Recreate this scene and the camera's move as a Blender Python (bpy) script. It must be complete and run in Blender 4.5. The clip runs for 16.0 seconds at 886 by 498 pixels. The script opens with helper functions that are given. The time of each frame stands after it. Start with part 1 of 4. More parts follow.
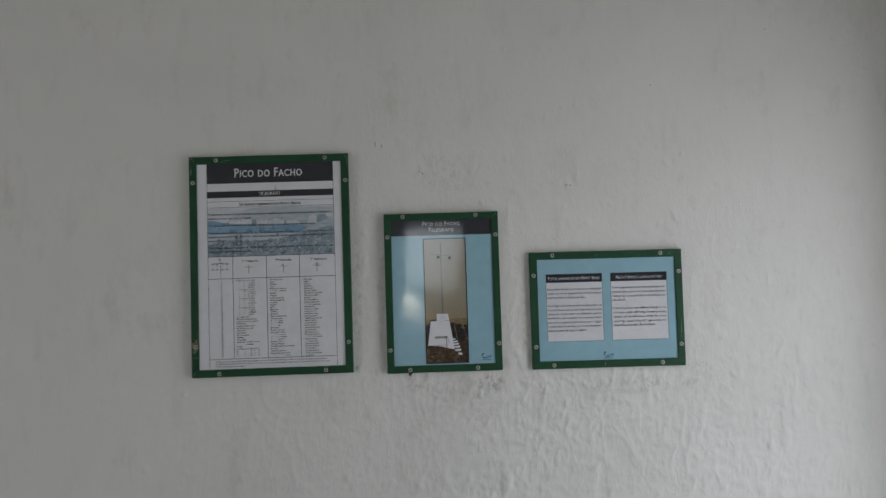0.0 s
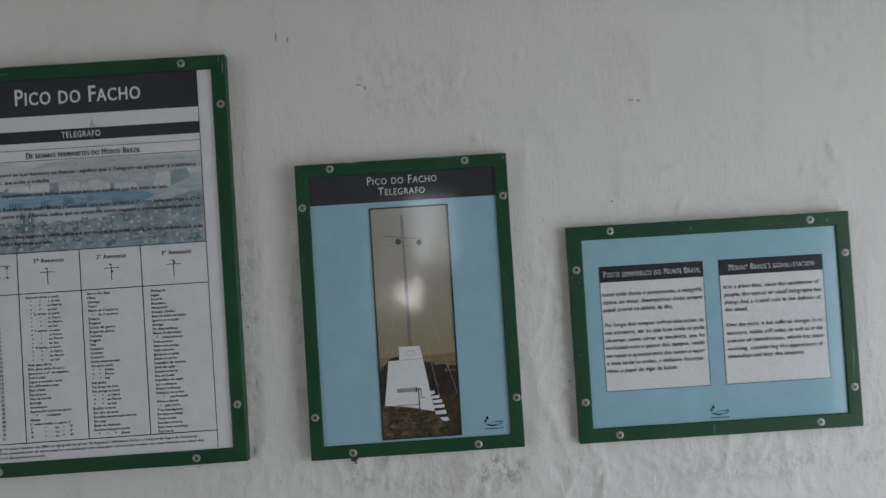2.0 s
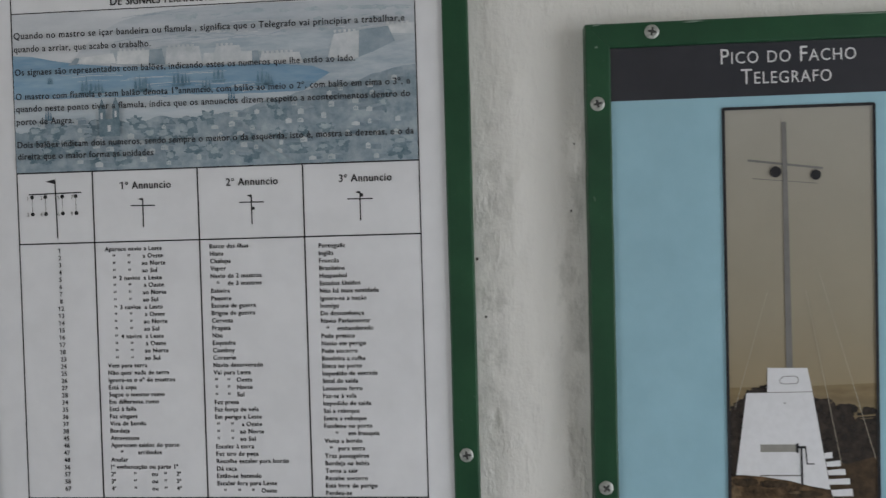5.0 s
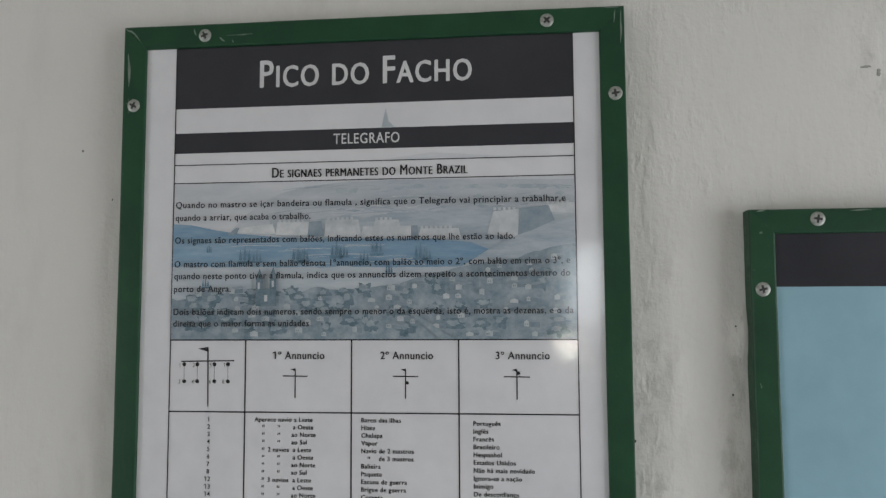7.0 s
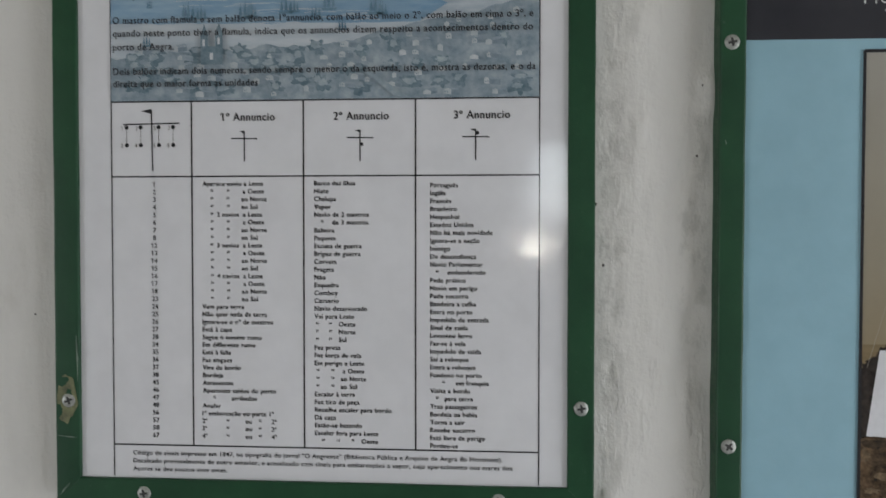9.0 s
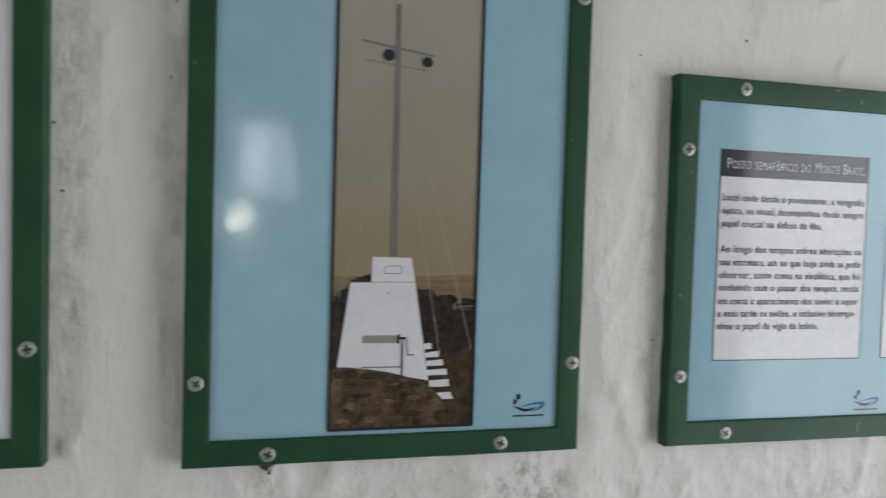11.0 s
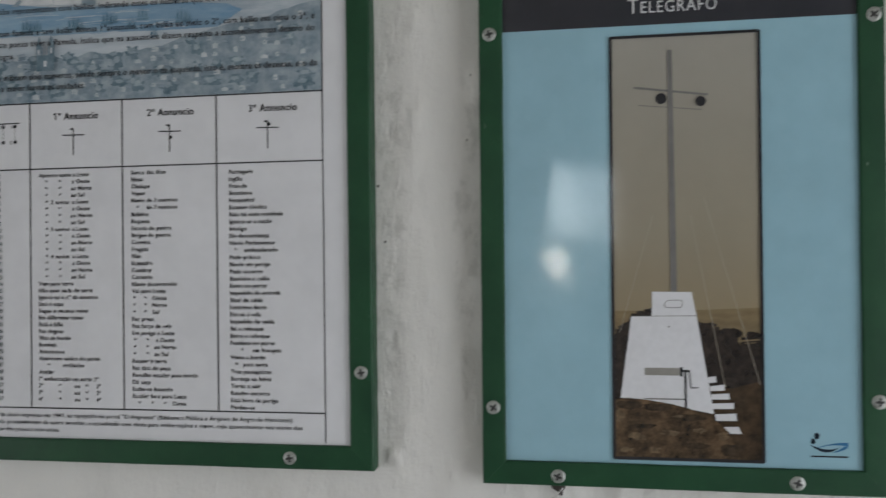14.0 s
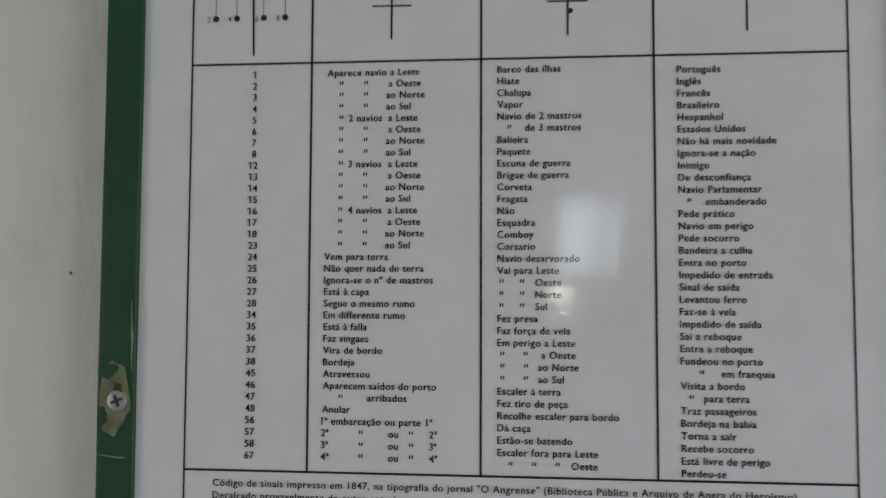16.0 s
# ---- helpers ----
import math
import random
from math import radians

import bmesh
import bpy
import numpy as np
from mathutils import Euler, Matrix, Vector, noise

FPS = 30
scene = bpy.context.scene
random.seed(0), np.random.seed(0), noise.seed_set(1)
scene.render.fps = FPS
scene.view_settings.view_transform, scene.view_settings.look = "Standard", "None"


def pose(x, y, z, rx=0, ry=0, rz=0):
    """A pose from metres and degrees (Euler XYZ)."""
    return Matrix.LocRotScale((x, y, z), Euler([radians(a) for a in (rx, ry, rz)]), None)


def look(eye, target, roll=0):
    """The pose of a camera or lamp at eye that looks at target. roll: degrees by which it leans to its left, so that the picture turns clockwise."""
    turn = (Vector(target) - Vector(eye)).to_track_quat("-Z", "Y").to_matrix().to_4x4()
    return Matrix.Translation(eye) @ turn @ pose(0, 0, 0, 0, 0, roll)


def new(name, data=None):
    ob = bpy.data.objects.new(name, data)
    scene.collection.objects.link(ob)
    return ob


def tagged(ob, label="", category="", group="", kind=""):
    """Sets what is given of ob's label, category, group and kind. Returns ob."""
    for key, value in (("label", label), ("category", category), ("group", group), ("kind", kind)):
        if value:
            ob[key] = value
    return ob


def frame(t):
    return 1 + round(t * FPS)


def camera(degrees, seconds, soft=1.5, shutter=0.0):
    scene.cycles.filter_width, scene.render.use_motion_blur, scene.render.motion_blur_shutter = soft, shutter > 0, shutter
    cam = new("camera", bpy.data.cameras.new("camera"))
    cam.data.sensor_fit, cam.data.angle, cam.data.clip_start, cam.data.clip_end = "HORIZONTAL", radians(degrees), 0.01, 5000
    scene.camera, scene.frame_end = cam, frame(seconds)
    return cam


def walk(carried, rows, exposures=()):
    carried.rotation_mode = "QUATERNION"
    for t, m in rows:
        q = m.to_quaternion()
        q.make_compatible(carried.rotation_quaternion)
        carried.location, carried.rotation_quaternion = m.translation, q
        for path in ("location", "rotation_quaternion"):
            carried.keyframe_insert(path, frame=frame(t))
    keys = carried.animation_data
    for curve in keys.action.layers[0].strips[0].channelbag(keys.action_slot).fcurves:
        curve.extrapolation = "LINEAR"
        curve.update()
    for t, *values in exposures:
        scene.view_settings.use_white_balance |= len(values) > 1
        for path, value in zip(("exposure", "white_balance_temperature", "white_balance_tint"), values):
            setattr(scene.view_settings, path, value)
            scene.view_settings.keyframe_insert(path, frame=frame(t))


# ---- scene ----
cam = camera(59.2, 16.0, 1.4, 0.28)
PATH = [
    (0, (0.195, -1.606, 1.695), (0.256, 0.39, 1.807), -1.0),
    (0.5, (0.206, -1.412, 1.738), (0.3, 0.584, 1.836), -1.6),
    (1, (0.23, -1.2, 1.734), (0.346, 0.794, 1.84), -2.4),
    (1.5, (0.271, -1.006, 1.731), (0.363, 0.99, 1.822), -3.2),
    (2, (0.267, -0.872, 1.735), (0.303, 1.127, 1.787), -2.9),
    (2.5, (0.183, -0.806, 1.735), (0.186, 1.194, 1.765), -1.1),
    (3, (0.111, -0.759, 1.718), (0.116, 1.24, 1.74), 0.4),
    (3.2, (0.117, -0.735, 1.72), (0.101, 1.265, 1.698), 0.4),
    (5.3, (0.057, -0.474, 1.742), (-0.133, 1.517, 1.701), -0.6),
    (5.5, (0.045, -0.479, 1.751), (-0.17, 1.509, 1.713), -0.4),
    (6, (0.011, -0.49, 1.763), (-0.206, 1.498, 1.794), 0.2),
    (6.5, (-0.002, -0.489, 1.773), (-0.232, 1.494, 1.894), 0.6),
    (7, (-0.009, -0.489, 1.795), (-0.22, 1.493, 1.955), 0.6),
    (7.5, (-0.011, -0.488, 1.788), (-0.216, 1.493, 1.979), 0.7),
    (8, (-0.013, -0.482, 1.747), (-0.212, 1.498, 1.946), 0.8),
    (8.2, (-0.014, -0.48, 1.734), (-0.209, 1.506, 1.878), 0.9),
    (10.3, (0.088, -0.447, 1.673), (0.265, 1.542, 1.568), 1.2),
    (10.5, (0.108, -0.453, 1.67), (0.373, 1.528, 1.597), 1.4),
    (11, (0.152, -0.454, 1.674), (0.666, 1.477, 1.604), 2.4),
    (11.5, (0.219, -0.471, 1.676), (0.853, 1.426, 1.621), 2.2),
    (12, (0.268, -0.487, 1.667), (0.904, 1.409, 1.647), 1.6),
    (12.5, (0.286, -0.493, 1.66), (0.831, 1.431, 1.67), 1.0),
    (13, (0.269, -0.496, 1.657), (0.48, 1.492, 1.727), 0.4),
    (13.5, (0.227, -0.49, 1.686), (0.104, 1.507, 1.672), 0.1),
    (14, (0.176, -0.492, 1.674), (-0.13, 1.485, 1.688), 0.2),
    (14.5, (0.127, -0.489, 1.663), (-0.283, 1.469, 1.674), 0.3),
    (15, (0.028, -0.425, 1.665), (-0.372, 1.534, 1.691), 0.5),
    (15.5, (-0.063, -0.363, 1.665), (-0.334, 1.619, 1.683), 0.7),
    (16, (-0.103, -0.313, 1.641), (-0.277, 1.676, 1.745), 1.1),
]
walk(cam, [(t, look(eye, target, roll)) for t, eye, target, roll in PATH],
     [(0, -0.08, 6380, 10), (2, 0, 6250, 10), (3, 0.2, 6250, 10), (5.5, 0.55, 6500, 10), (8, 0.55, 6500, 10), (10.5, 0.48, 6500, 10), (11, 0.43, 6500, 10), (11.5, 0.22, 6500, 10), (12.5, 0.1, 6500, 10), (13, 0.24, 6500, 10), (13.5, 0.55, 6480, 10), (14, 0.4, 6460, 10), (14.5, 0.36, 6440, 10), (15, 0.35, 6420, 10), (15.5, 0.33, 6500, 10), (16, 0.27, 6500, 10)])

# ---- world, daylight, exposure ----
world = bpy.data.worlds.new("sky")
scene.world = world
world.use_nodes = True
wn = world.node_tree
sky = wn.nodes.new("ShaderNodeTexSky")
sky.sky_type, sky.sun_disc = "NISHITA", False
sky.sun_elevation, sky.sun_rotation = radians(48), radians(60)
wn.nodes["Background"].inputs["Strength"].default_value = 0.1
wn.links.new(sky.outputs[0], wn.nodes["Background"].inputs["Color"])


def lamp_area(name, m, w, h, watts, tint):
    data = bpy.data.lights.new(name, "AREA")
    data.shape, data.size, data.size_y, data.energy, data.color = "RECTANGLE", w, h, watts, tint
    ob = new(name, data)
    ob.matrix_world = m
    return ob


sun = bpy.data.lights.new("sun", "SUN")
sun.energy, sun.angle, sun.color = 1.0, radians(12), (1.0, 0.96, 0.9)
new("sun", sun).matrix_world = look((0, 0, 0), (0.45, -0.5, -0.75))
XL, XR, YB, TOP = -2.4, 1.25, -3.0, 2.75
# daylight in the east doorway; west lamp is added fill, window lamp makes glare
lamp_area("doorway_daylight", look((XR + 0.035, -0.70, 1.26), (0.0, -0.70, 1.26)), 0.88, 1.56, 10.8, (0.945, 0.97, 0.998))
lamp_area("far_doorway_fill", look((XL - 0.05, -1.5, 1.26), (0.0, -1.5, 1.26)), 0.95, 1.56, 14.4, (0.945, 0.97, 0.998))
lamp_area("window_glare", look((0.28, -3.08, 1.91), (0.28, 0.0, 1.8)), 0.31, 0.32, 1.4, (0.9, 0.96, 1.0))

# ---- materials ----


def nodes_of(name):
    m = bpy.data.materials.new(name)
    m.use_nodes = True
    return m, m.node_tree, m.node_tree.nodes["Principled BSDF"]


def noise_node(nt, scale, detail=4.0, rough=0.55, stretch=(1, 1, 1), shift=(0, 0, 0)):
    co = nt.nodes.new("ShaderNodeTexCoord")
    mp = nt.nodes.new("ShaderNodeMapping")
    mp.inputs["Scale"].default_value, mp.inputs["Location"].default_value = stretch, shift
    nz = nt.nodes.new("ShaderNodeTexNoise")
    nz.inputs["Scale"].default_value, nz.inputs["Detail"].default_value, nz.inputs["Roughness"].default_value = scale, detail, rough
    nt.links.new(co.outputs["Object"], mp.inputs[0])
    nt.links.new(mp.outputs[0], nz.inputs["Vector"])
    return nz


def ramp(nt, source, stops):
    r = nt.nodes.new("ShaderNodeValToRGB")
    el = r.color_ramp.elements
    while len(el) < len(stops):
        el.new(0.5)
    for e, (at, c) in zip(el, stops):
        e.position, e.color = at, (*c, 1) if len(c) == 3 else c
    nt.links.new(source, r.inputs[0])
    return r


def mix(nt, kind, fac, a, b):
    n = nt.nodes.new("ShaderNodeMix")
    n.data_type, n.blend_type = "RGBA", kind
    for value, slot in ((fac, n.inputs[0]), (a, n.inputs[6]), (b, n.inputs[7])):
        if hasattr(value, "is_linked"):
            nt.links.new(value, slot)
        else:
            slot.default_value = value if not isinstance(value, tuple) else (*value, 1)
    return n.outputs[2]


def bump(nt, bsdf, sources, distance):
    last = None
    for source, strength in sources:
        b = nt.nodes.new("ShaderNodeBump")
        b.inputs["Strength"].default_value, b.inputs["Distance"].default_value = strength, distance
        nt.links.new(source, b.inputs["Height"])
        if last:
            nt.links.new(last.outputs[0], b.inputs["Normal"])
        last = b
    nt.links.new(last.outputs[0], bsdf.inputs["Normal"])


def paint(name, colour, rough=0.5, vary=0.12, scale=40.0, metal=0.0, relief=0.0, spec=0.5):
    """A surface of one base colour with fine and coarse variation."""
    m, nt, b = nodes_of(name)
    fine, coarse = noise_node(nt, scale * 6), noise_node(nt, scale, 3.0, 0.5, (1, 1, 1), (3, 1, 7))
    lo, hi = tuple(c * (1 - vary) for c in colour), tuple(min(1, c * (1 + vary)) for c in colour)
    r1 = ramp(nt, coarse.outputs[0], [(0.3, lo), (0.7, hi)])
    r2 = ramp(nt, fine.outputs[0], [(0.35, (0.94, 0.94, 0.94)), (0.65, (1, 1, 1))])
    nt.links.new(mix(nt, "MULTIPLY", 1.0, r1.outputs[0], r2.outputs[0]), b.inputs["Base Color"])
    rr = ramp(nt, coarse.outputs[0], [(0.25, (rough * 0.8,) * 3), (0.75, (min(1, rough * 1.25),) * 3)])
    nt.links.new(rr.outputs[0], b.inputs["Roughness"])
    b.inputs["Metallic"].default_value = metal
    b.inputs["Specular IOR Level"].default_value = spec
    if relief:
        bump(nt, b, [(coarse.outputs[0], relief), (fine.outputs[0], relief * 0.6)], 0.001)
    return m


def cockle(nt, b):
    """Slow waves and a fine peel in the laminate, seen only in what it mirrors."""
    slow, peel = noise_node(nt, 5.5, 1.0, 0.4, (1, 1, 0.8), (4, 0, 6)), noise_node(nt, 420.0, 2.0, 0.5)
    ripple = noise_node(nt, 24.0, 2.0, 0.5, (1, 1, 0.7), (1, 0, 2))
    last = None
    for source, distance in ((slow.outputs[0], 0.0032), (ripple.outputs[0], 0.00022), (peel.outputs[0], 0.00003)):
        n = nt.nodes.new("ShaderNodeBump")
        n.inputs["Strength"].default_value, n.inputs["Distance"].default_value = 1.0, distance
        nt.links.new(source, n.inputs["Height"])
        if last:
            nt.links.new(last.outputs[0], n.inputs["Normal"])
        last = n
    nt.links.new(last.outputs[0], b.inputs["Normal"])


def laminate(name, colour, rough, vary, scale):
    m = paint(name, colour, rough, vary, scale)
    cockle(m.node_tree, m.node_tree.nodes["Principled BSDF"])
    return m


def plaster(name, colour, stains_and_shade=()):
    """Lime-washed plaster: trowel marks, grit, faint grey dirt."""
    m, nt, b = nodes_of(name)
    broad = noise_node(nt, 3.2, 5.0, 0.6)
    streak = noise_node(nt, 22.0, 5.0, 0.6, (1.0, 1.0, 0.35))
    grit = noise_node(nt, 260.0, 3.0, 0.6)
    mid = noise_node(nt, 60.0, 5.0, 0.65, (1, 1, 0.5))
    dirt = noise_node(nt, 9.0, 8.0, 0.72, (1, 1, 0.5), (5, 2, 1))
    tone = ramp(nt, broad.outputs[0], [(0.3, tuple(c * 0.93 for c in colour)), (0.7, colour)])
    soil = ramp(nt, dirt.outputs[0], [(0.56, (1, 1, 1)), (0.72, (0.86, 0.85, 0.83))])
    speck = ramp(nt, streak.outputs[0], [(0.25, (0.92, 0.92, 0.92)), (0.45, (1, 1, 1))])
    c1 = mix(nt, "MULTIPLY", 1.0, tone.outputs[0], soil.outputs[0])
    c2 = mix(nt, "MULTIPLY", 1.0, c1, speck.outputs[0])
    mottle = noise_node(nt, 95.0, 8.0, 0.8, (1, 1, 0.6), (1, 4, 2))
    for (cx, cz), (rx, rz), amount in stains_and_shade:
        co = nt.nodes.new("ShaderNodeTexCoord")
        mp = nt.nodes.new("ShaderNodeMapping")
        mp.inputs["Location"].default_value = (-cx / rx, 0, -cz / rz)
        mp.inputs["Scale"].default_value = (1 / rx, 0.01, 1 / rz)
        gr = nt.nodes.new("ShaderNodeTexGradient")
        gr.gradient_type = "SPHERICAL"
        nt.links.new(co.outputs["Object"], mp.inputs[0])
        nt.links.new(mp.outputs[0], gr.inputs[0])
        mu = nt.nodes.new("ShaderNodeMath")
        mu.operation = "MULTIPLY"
        patchy = ramp(nt, mottle.outputs[0], [(0.49, (0, 0, 0)), (0.59, (1, 1, 1))])
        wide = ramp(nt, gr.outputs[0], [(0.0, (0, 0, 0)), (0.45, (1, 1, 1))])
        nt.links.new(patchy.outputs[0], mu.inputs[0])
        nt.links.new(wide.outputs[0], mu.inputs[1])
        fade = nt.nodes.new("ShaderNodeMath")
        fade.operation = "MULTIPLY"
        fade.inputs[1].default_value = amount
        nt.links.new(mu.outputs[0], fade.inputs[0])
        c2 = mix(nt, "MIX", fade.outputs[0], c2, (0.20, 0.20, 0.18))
    nt.links.new(c2, b.inputs["Base Color"])
    b.inputs["Roughness"].default_value = 0.72
    # short upright brush burrs, scattered, thinning out to the smoother west end
    thin = noise_node(nt, 130.0, 3.0, 0.55, (1.0, 1.0, 0.42), (7, 3, 5))
    loose = noise_node(nt, 14.0, 3.0, 0.6, (1, 1, 0.8), (2, 8, 4))
    co = nt.nodes.new("ShaderNodeTexCoord")
    sp = nt.nodes.new("ShaderNodeSeparateXYZ")
    nt.links.new(co.outputs["Object"], sp.inputs[0])
    east = nt.nodes.new("ShaderNodeMapRange")
    east.inputs["From Min"].default_value, east.inputs["From Max"].default_value = -0.25, 0.15
    east.inputs["To Min"].default_value = 0.1
    nt.links.new(sp.outputs["X"], east.inputs["Value"])
    sharp = ramp(nt, thin.outputs[0], [(0.52, (0, 0, 0)), (0.64, (1, 1, 1))])
    where = ramp(nt, loose.outputs[0], [(0.46, (0.2, 0.2, 0.2)), (0.64, (1, 1, 1))])
    ticks = mix(nt, "MULTIPLY", 1.0, mix(nt, "MULTIPLY", 1.0, sharp.outputs[0], where.outputs[0]), east.outputs[0])
    b.inputs["Specular IOR Level"].default_value = 0.3
    hair = noise_node(nt, 210.0, 4.0, 0.65, (1.0, 1.0, 0.16), (9, 1, 3))
    patchy = mix(nt, "MULTIPLY", 1.0, mid.outputs[0], where.outputs[0])
    bump(nt, b, [(streak.outputs[0], 0.34), (patchy, 0.28), (grit.outputs[0], 0.17), (ticks, 0.24), (hair.outputs[0], 0.13)], 0.004)
    return m


# dirt beside and below the signs; broad patches under them also paint in shade
STAINS_AND_SHADE = [((0.064, 1.70), (0.016, 0.17), 0.27), ((0.335, 1.510), (0.034, 0.028), 0.58), ((0.27, 1.505), (0.13, 0.03), 0.2), ((0.30, 1.46), (0.16, 0.04), 0.12), ((0.175, 1.512), (0.02, 0.02), 0.4), ((0.115, 1.70), (0.012, 0.12), 0.22),
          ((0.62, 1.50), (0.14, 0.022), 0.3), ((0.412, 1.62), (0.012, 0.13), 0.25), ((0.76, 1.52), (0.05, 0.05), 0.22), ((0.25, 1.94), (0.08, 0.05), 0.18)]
PLASTER = plaster("whitewashed_plaster", (0.70, 0.685, 0.66))
PLASTER_STAINED_SHADED = plaster("stained_and_shaded_plaster", (0.70, 0.685, 0.66), STAINS_AND_SHADE)
CEILING = plaster("ceiling_plaster", (0.69, 0.665, 0.59))
FLOOR = paint("stone_floor", (0.18, 0.17, 0.155), 0.7, 0.25, 6.0, relief=0.5)
GROUND = paint("earth", (0.14, 0.13, 0.09), 0.9, 0.3, 2.0)
def worn_green():
    m, nt, b = nodes_of("green_paint")
    coarse, fine = noise_node(nt, 26.0, 4.0, 0.6), noise_node(nt, 240.0, 5.0, 0.7, (1, 1, 1), (4, 2, 9))
    base = ramp(nt, coarse.outputs[0], [(0.3, (0.007, 0.043, 0.019)), (0.7, (0.013, 0.066, 0.028))])
    worn = ramp(nt, fine.outputs[0], [(0.62, (0, 0, 0)), (0.74, (1, 1, 1))])
    fade = ramp(nt, coarse.outputs[0], [(0.48, (0, 0, 0)), (0.64, (0.7, 0.7, 0.7))])
    both = mix(nt, "MULTIPLY", 1.0, worn.outputs[0], fade.outputs[0])
    nt.links.new(mix(nt, "MIX", both, base.outputs[0], (0.07, 0.12, 0.085)), b.inputs["Base Color"])
    rr = ramp(nt, fine.outputs[0], [(0.3, (0.36,) * 3), (0.7, (0.55,) * 3)])
    nt.links.new(rr.outputs[0], b.inputs["Roughness"])
    b.inputs["Specular IOR Level"].default_value = 0.3
    bump(nt, b, [(coarse.outputs[0], 0.15), (fine.outputs[0], 0.12)], 0.001)
    return m


GREEN = worn_green()
SCUFF = paint("bare_scuff", (0.17, 0.22, 0.18), 0.6, 0.3, 200.0)
PATCH = paint("yellowed_filler", (0.15, 0.155, 0.075), 0.55, 0.45, 160.0, relief=0.4)
STEEL = paint("zinc_screw", (0.38, 0.39, 0.37), 0.42, 0.3, 500.0, metal=0.6)
SLOT_SHADE = paint("screw_slot_shade", (0.03, 0.03, 0.03), 0.6, 0.2, 300.0)
RUST = paint("rusty_stain", (0.06, 0.05, 0.045), 0.9, 0.4, 300.0)

GLOSS = 0.07
PAPER = laminate("white_laminate", (0.68, 0.68, 0.71), GLOSS, 0.02, 8.0)
BLUE = laminate("pale_blue_laminate", (0.275, 0.455, 0.54), GLOSS, 0.04, 8.0)
INK = laminate("black_ink", (0.022, 0.022, 0.026), GLOSS + 0.04, 0.15, 60.0)
BAND = laminate("charcoal_band", (0.031, 0.032, 0.040), GLOSS, 0.12, 20.0)
LETTER = laminate("white_lettering", (0.62, 0.62, 0.64), GLOSS + 0.04, 0.05, 60.0)
GREY = laminate("grey_ink", (0.17, 0.165, 0.16), GLOSS, 0.12, 60.0)
PALEGREY = laminate("pale_grey_ink", (0.26, 0.25, 0.23), GLOSS, 0.1, 60.0)

# ---- mesh helpers ----


def to_mesh(name, bm, material):
    me = bpy.data.meshes.new(name)
    bmesh.ops.recalc_face_normals(bm, faces=bm.faces)
    bm.to_mesh(me)
    bm.free()
    me.materials.append(material)
    return me


def part(name, bm, material, parent, label=""):
    ob = new(name, to_mesh(name, bm, material))
    ob.parent = parent
    return tagged(ob, label)


def add_box(bm, lo, hi, bevel=0.0):
    made = bmesh.ops.create_cube(bm, size=1.0)["verts"]
    mid, size = (Vector(lo) + Vector(hi)) / 2, Vector(hi) - Vector(lo)
    bmesh.ops.transform(bm, matrix=Matrix.Translation(mid) @ Matrix.Diagonal((*size, 1)), verts=made)
    if bevel:
        edges = list({e for v in made for e in v.link_edges})
        bmesh.ops.bevel(bm, geom=edges, offset=bevel, segments=2, affect="EDGES")


def structure(name, boxes, material, label, category):
    bm = bmesh.new()
    for lo, hi in boxes:
        add_box(bm, lo, hi)
    ob = new(name, to_mesh(name, bm, material))
    return tagged(ob, label, category, kind="structure")


# ---- the room ----
CORNER = 0.07


CELL = 0.034
LUMPS = {}
lump_rng = random.Random(5)
for ci in range(-12, 36):
    for cj in range(36, 71):
        lx, lz = (ci + lump_rng.random()) * CELL, (cj + lump_rng.random()) * CELL
        chance = 0.10 + 0.42 * min(1, max(0, (lx + 0.1) / 0.5)) * min(1, max(0.25, (2.05 - lz) / 0.4)) + (0.3 if 0.055 < lx < 0.115 else 0)
        turn, long_, wide = math.radians(lump_rng.gauss(78, 32)), lump_rng.uniform(0.005, 0.016), lump_rng.uniform(0.0024, 0.0042)
        tall = lump_rng.uniform(0.0008, 0.0026) * lump_rng.choice((1, 1, 1, -0.8))
        if lump_rng.random() < chance and noise.noise((lx * 7, lz * 6, 9.9)) > -0.12:
            LUMPS[ci, cj] = lx, lz, math.cos(turn) / long_, math.sin(turn) / long_, -math.sin(turn) / wide, math.cos(turn) / wide, tall


def lumps(x, z):
    """Single lumps and dents of plaster, long and narrow."""
    v, ci, cj = 0.0, math.floor(x / CELL), math.floor(z / CELL)
    for i in (ci - 1, ci, ci + 1):
        for j in (cj - 1, cj, cj + 1):
            found = LUMPS.get((i, j))
            if found:
                lx, lz, a, b, c, d, tall = found
                u, w = (x - lx) * a + (z - lz) * b, (x - lx) * c + (z - lz) * d
                w += 0.5 * u * u
                if abs(u) < 1 and abs(w) < 3:
                    v += tall * (1 - u * u) * math.exp(-w * w if w > 0 else -w * w * 0.35)
    return v


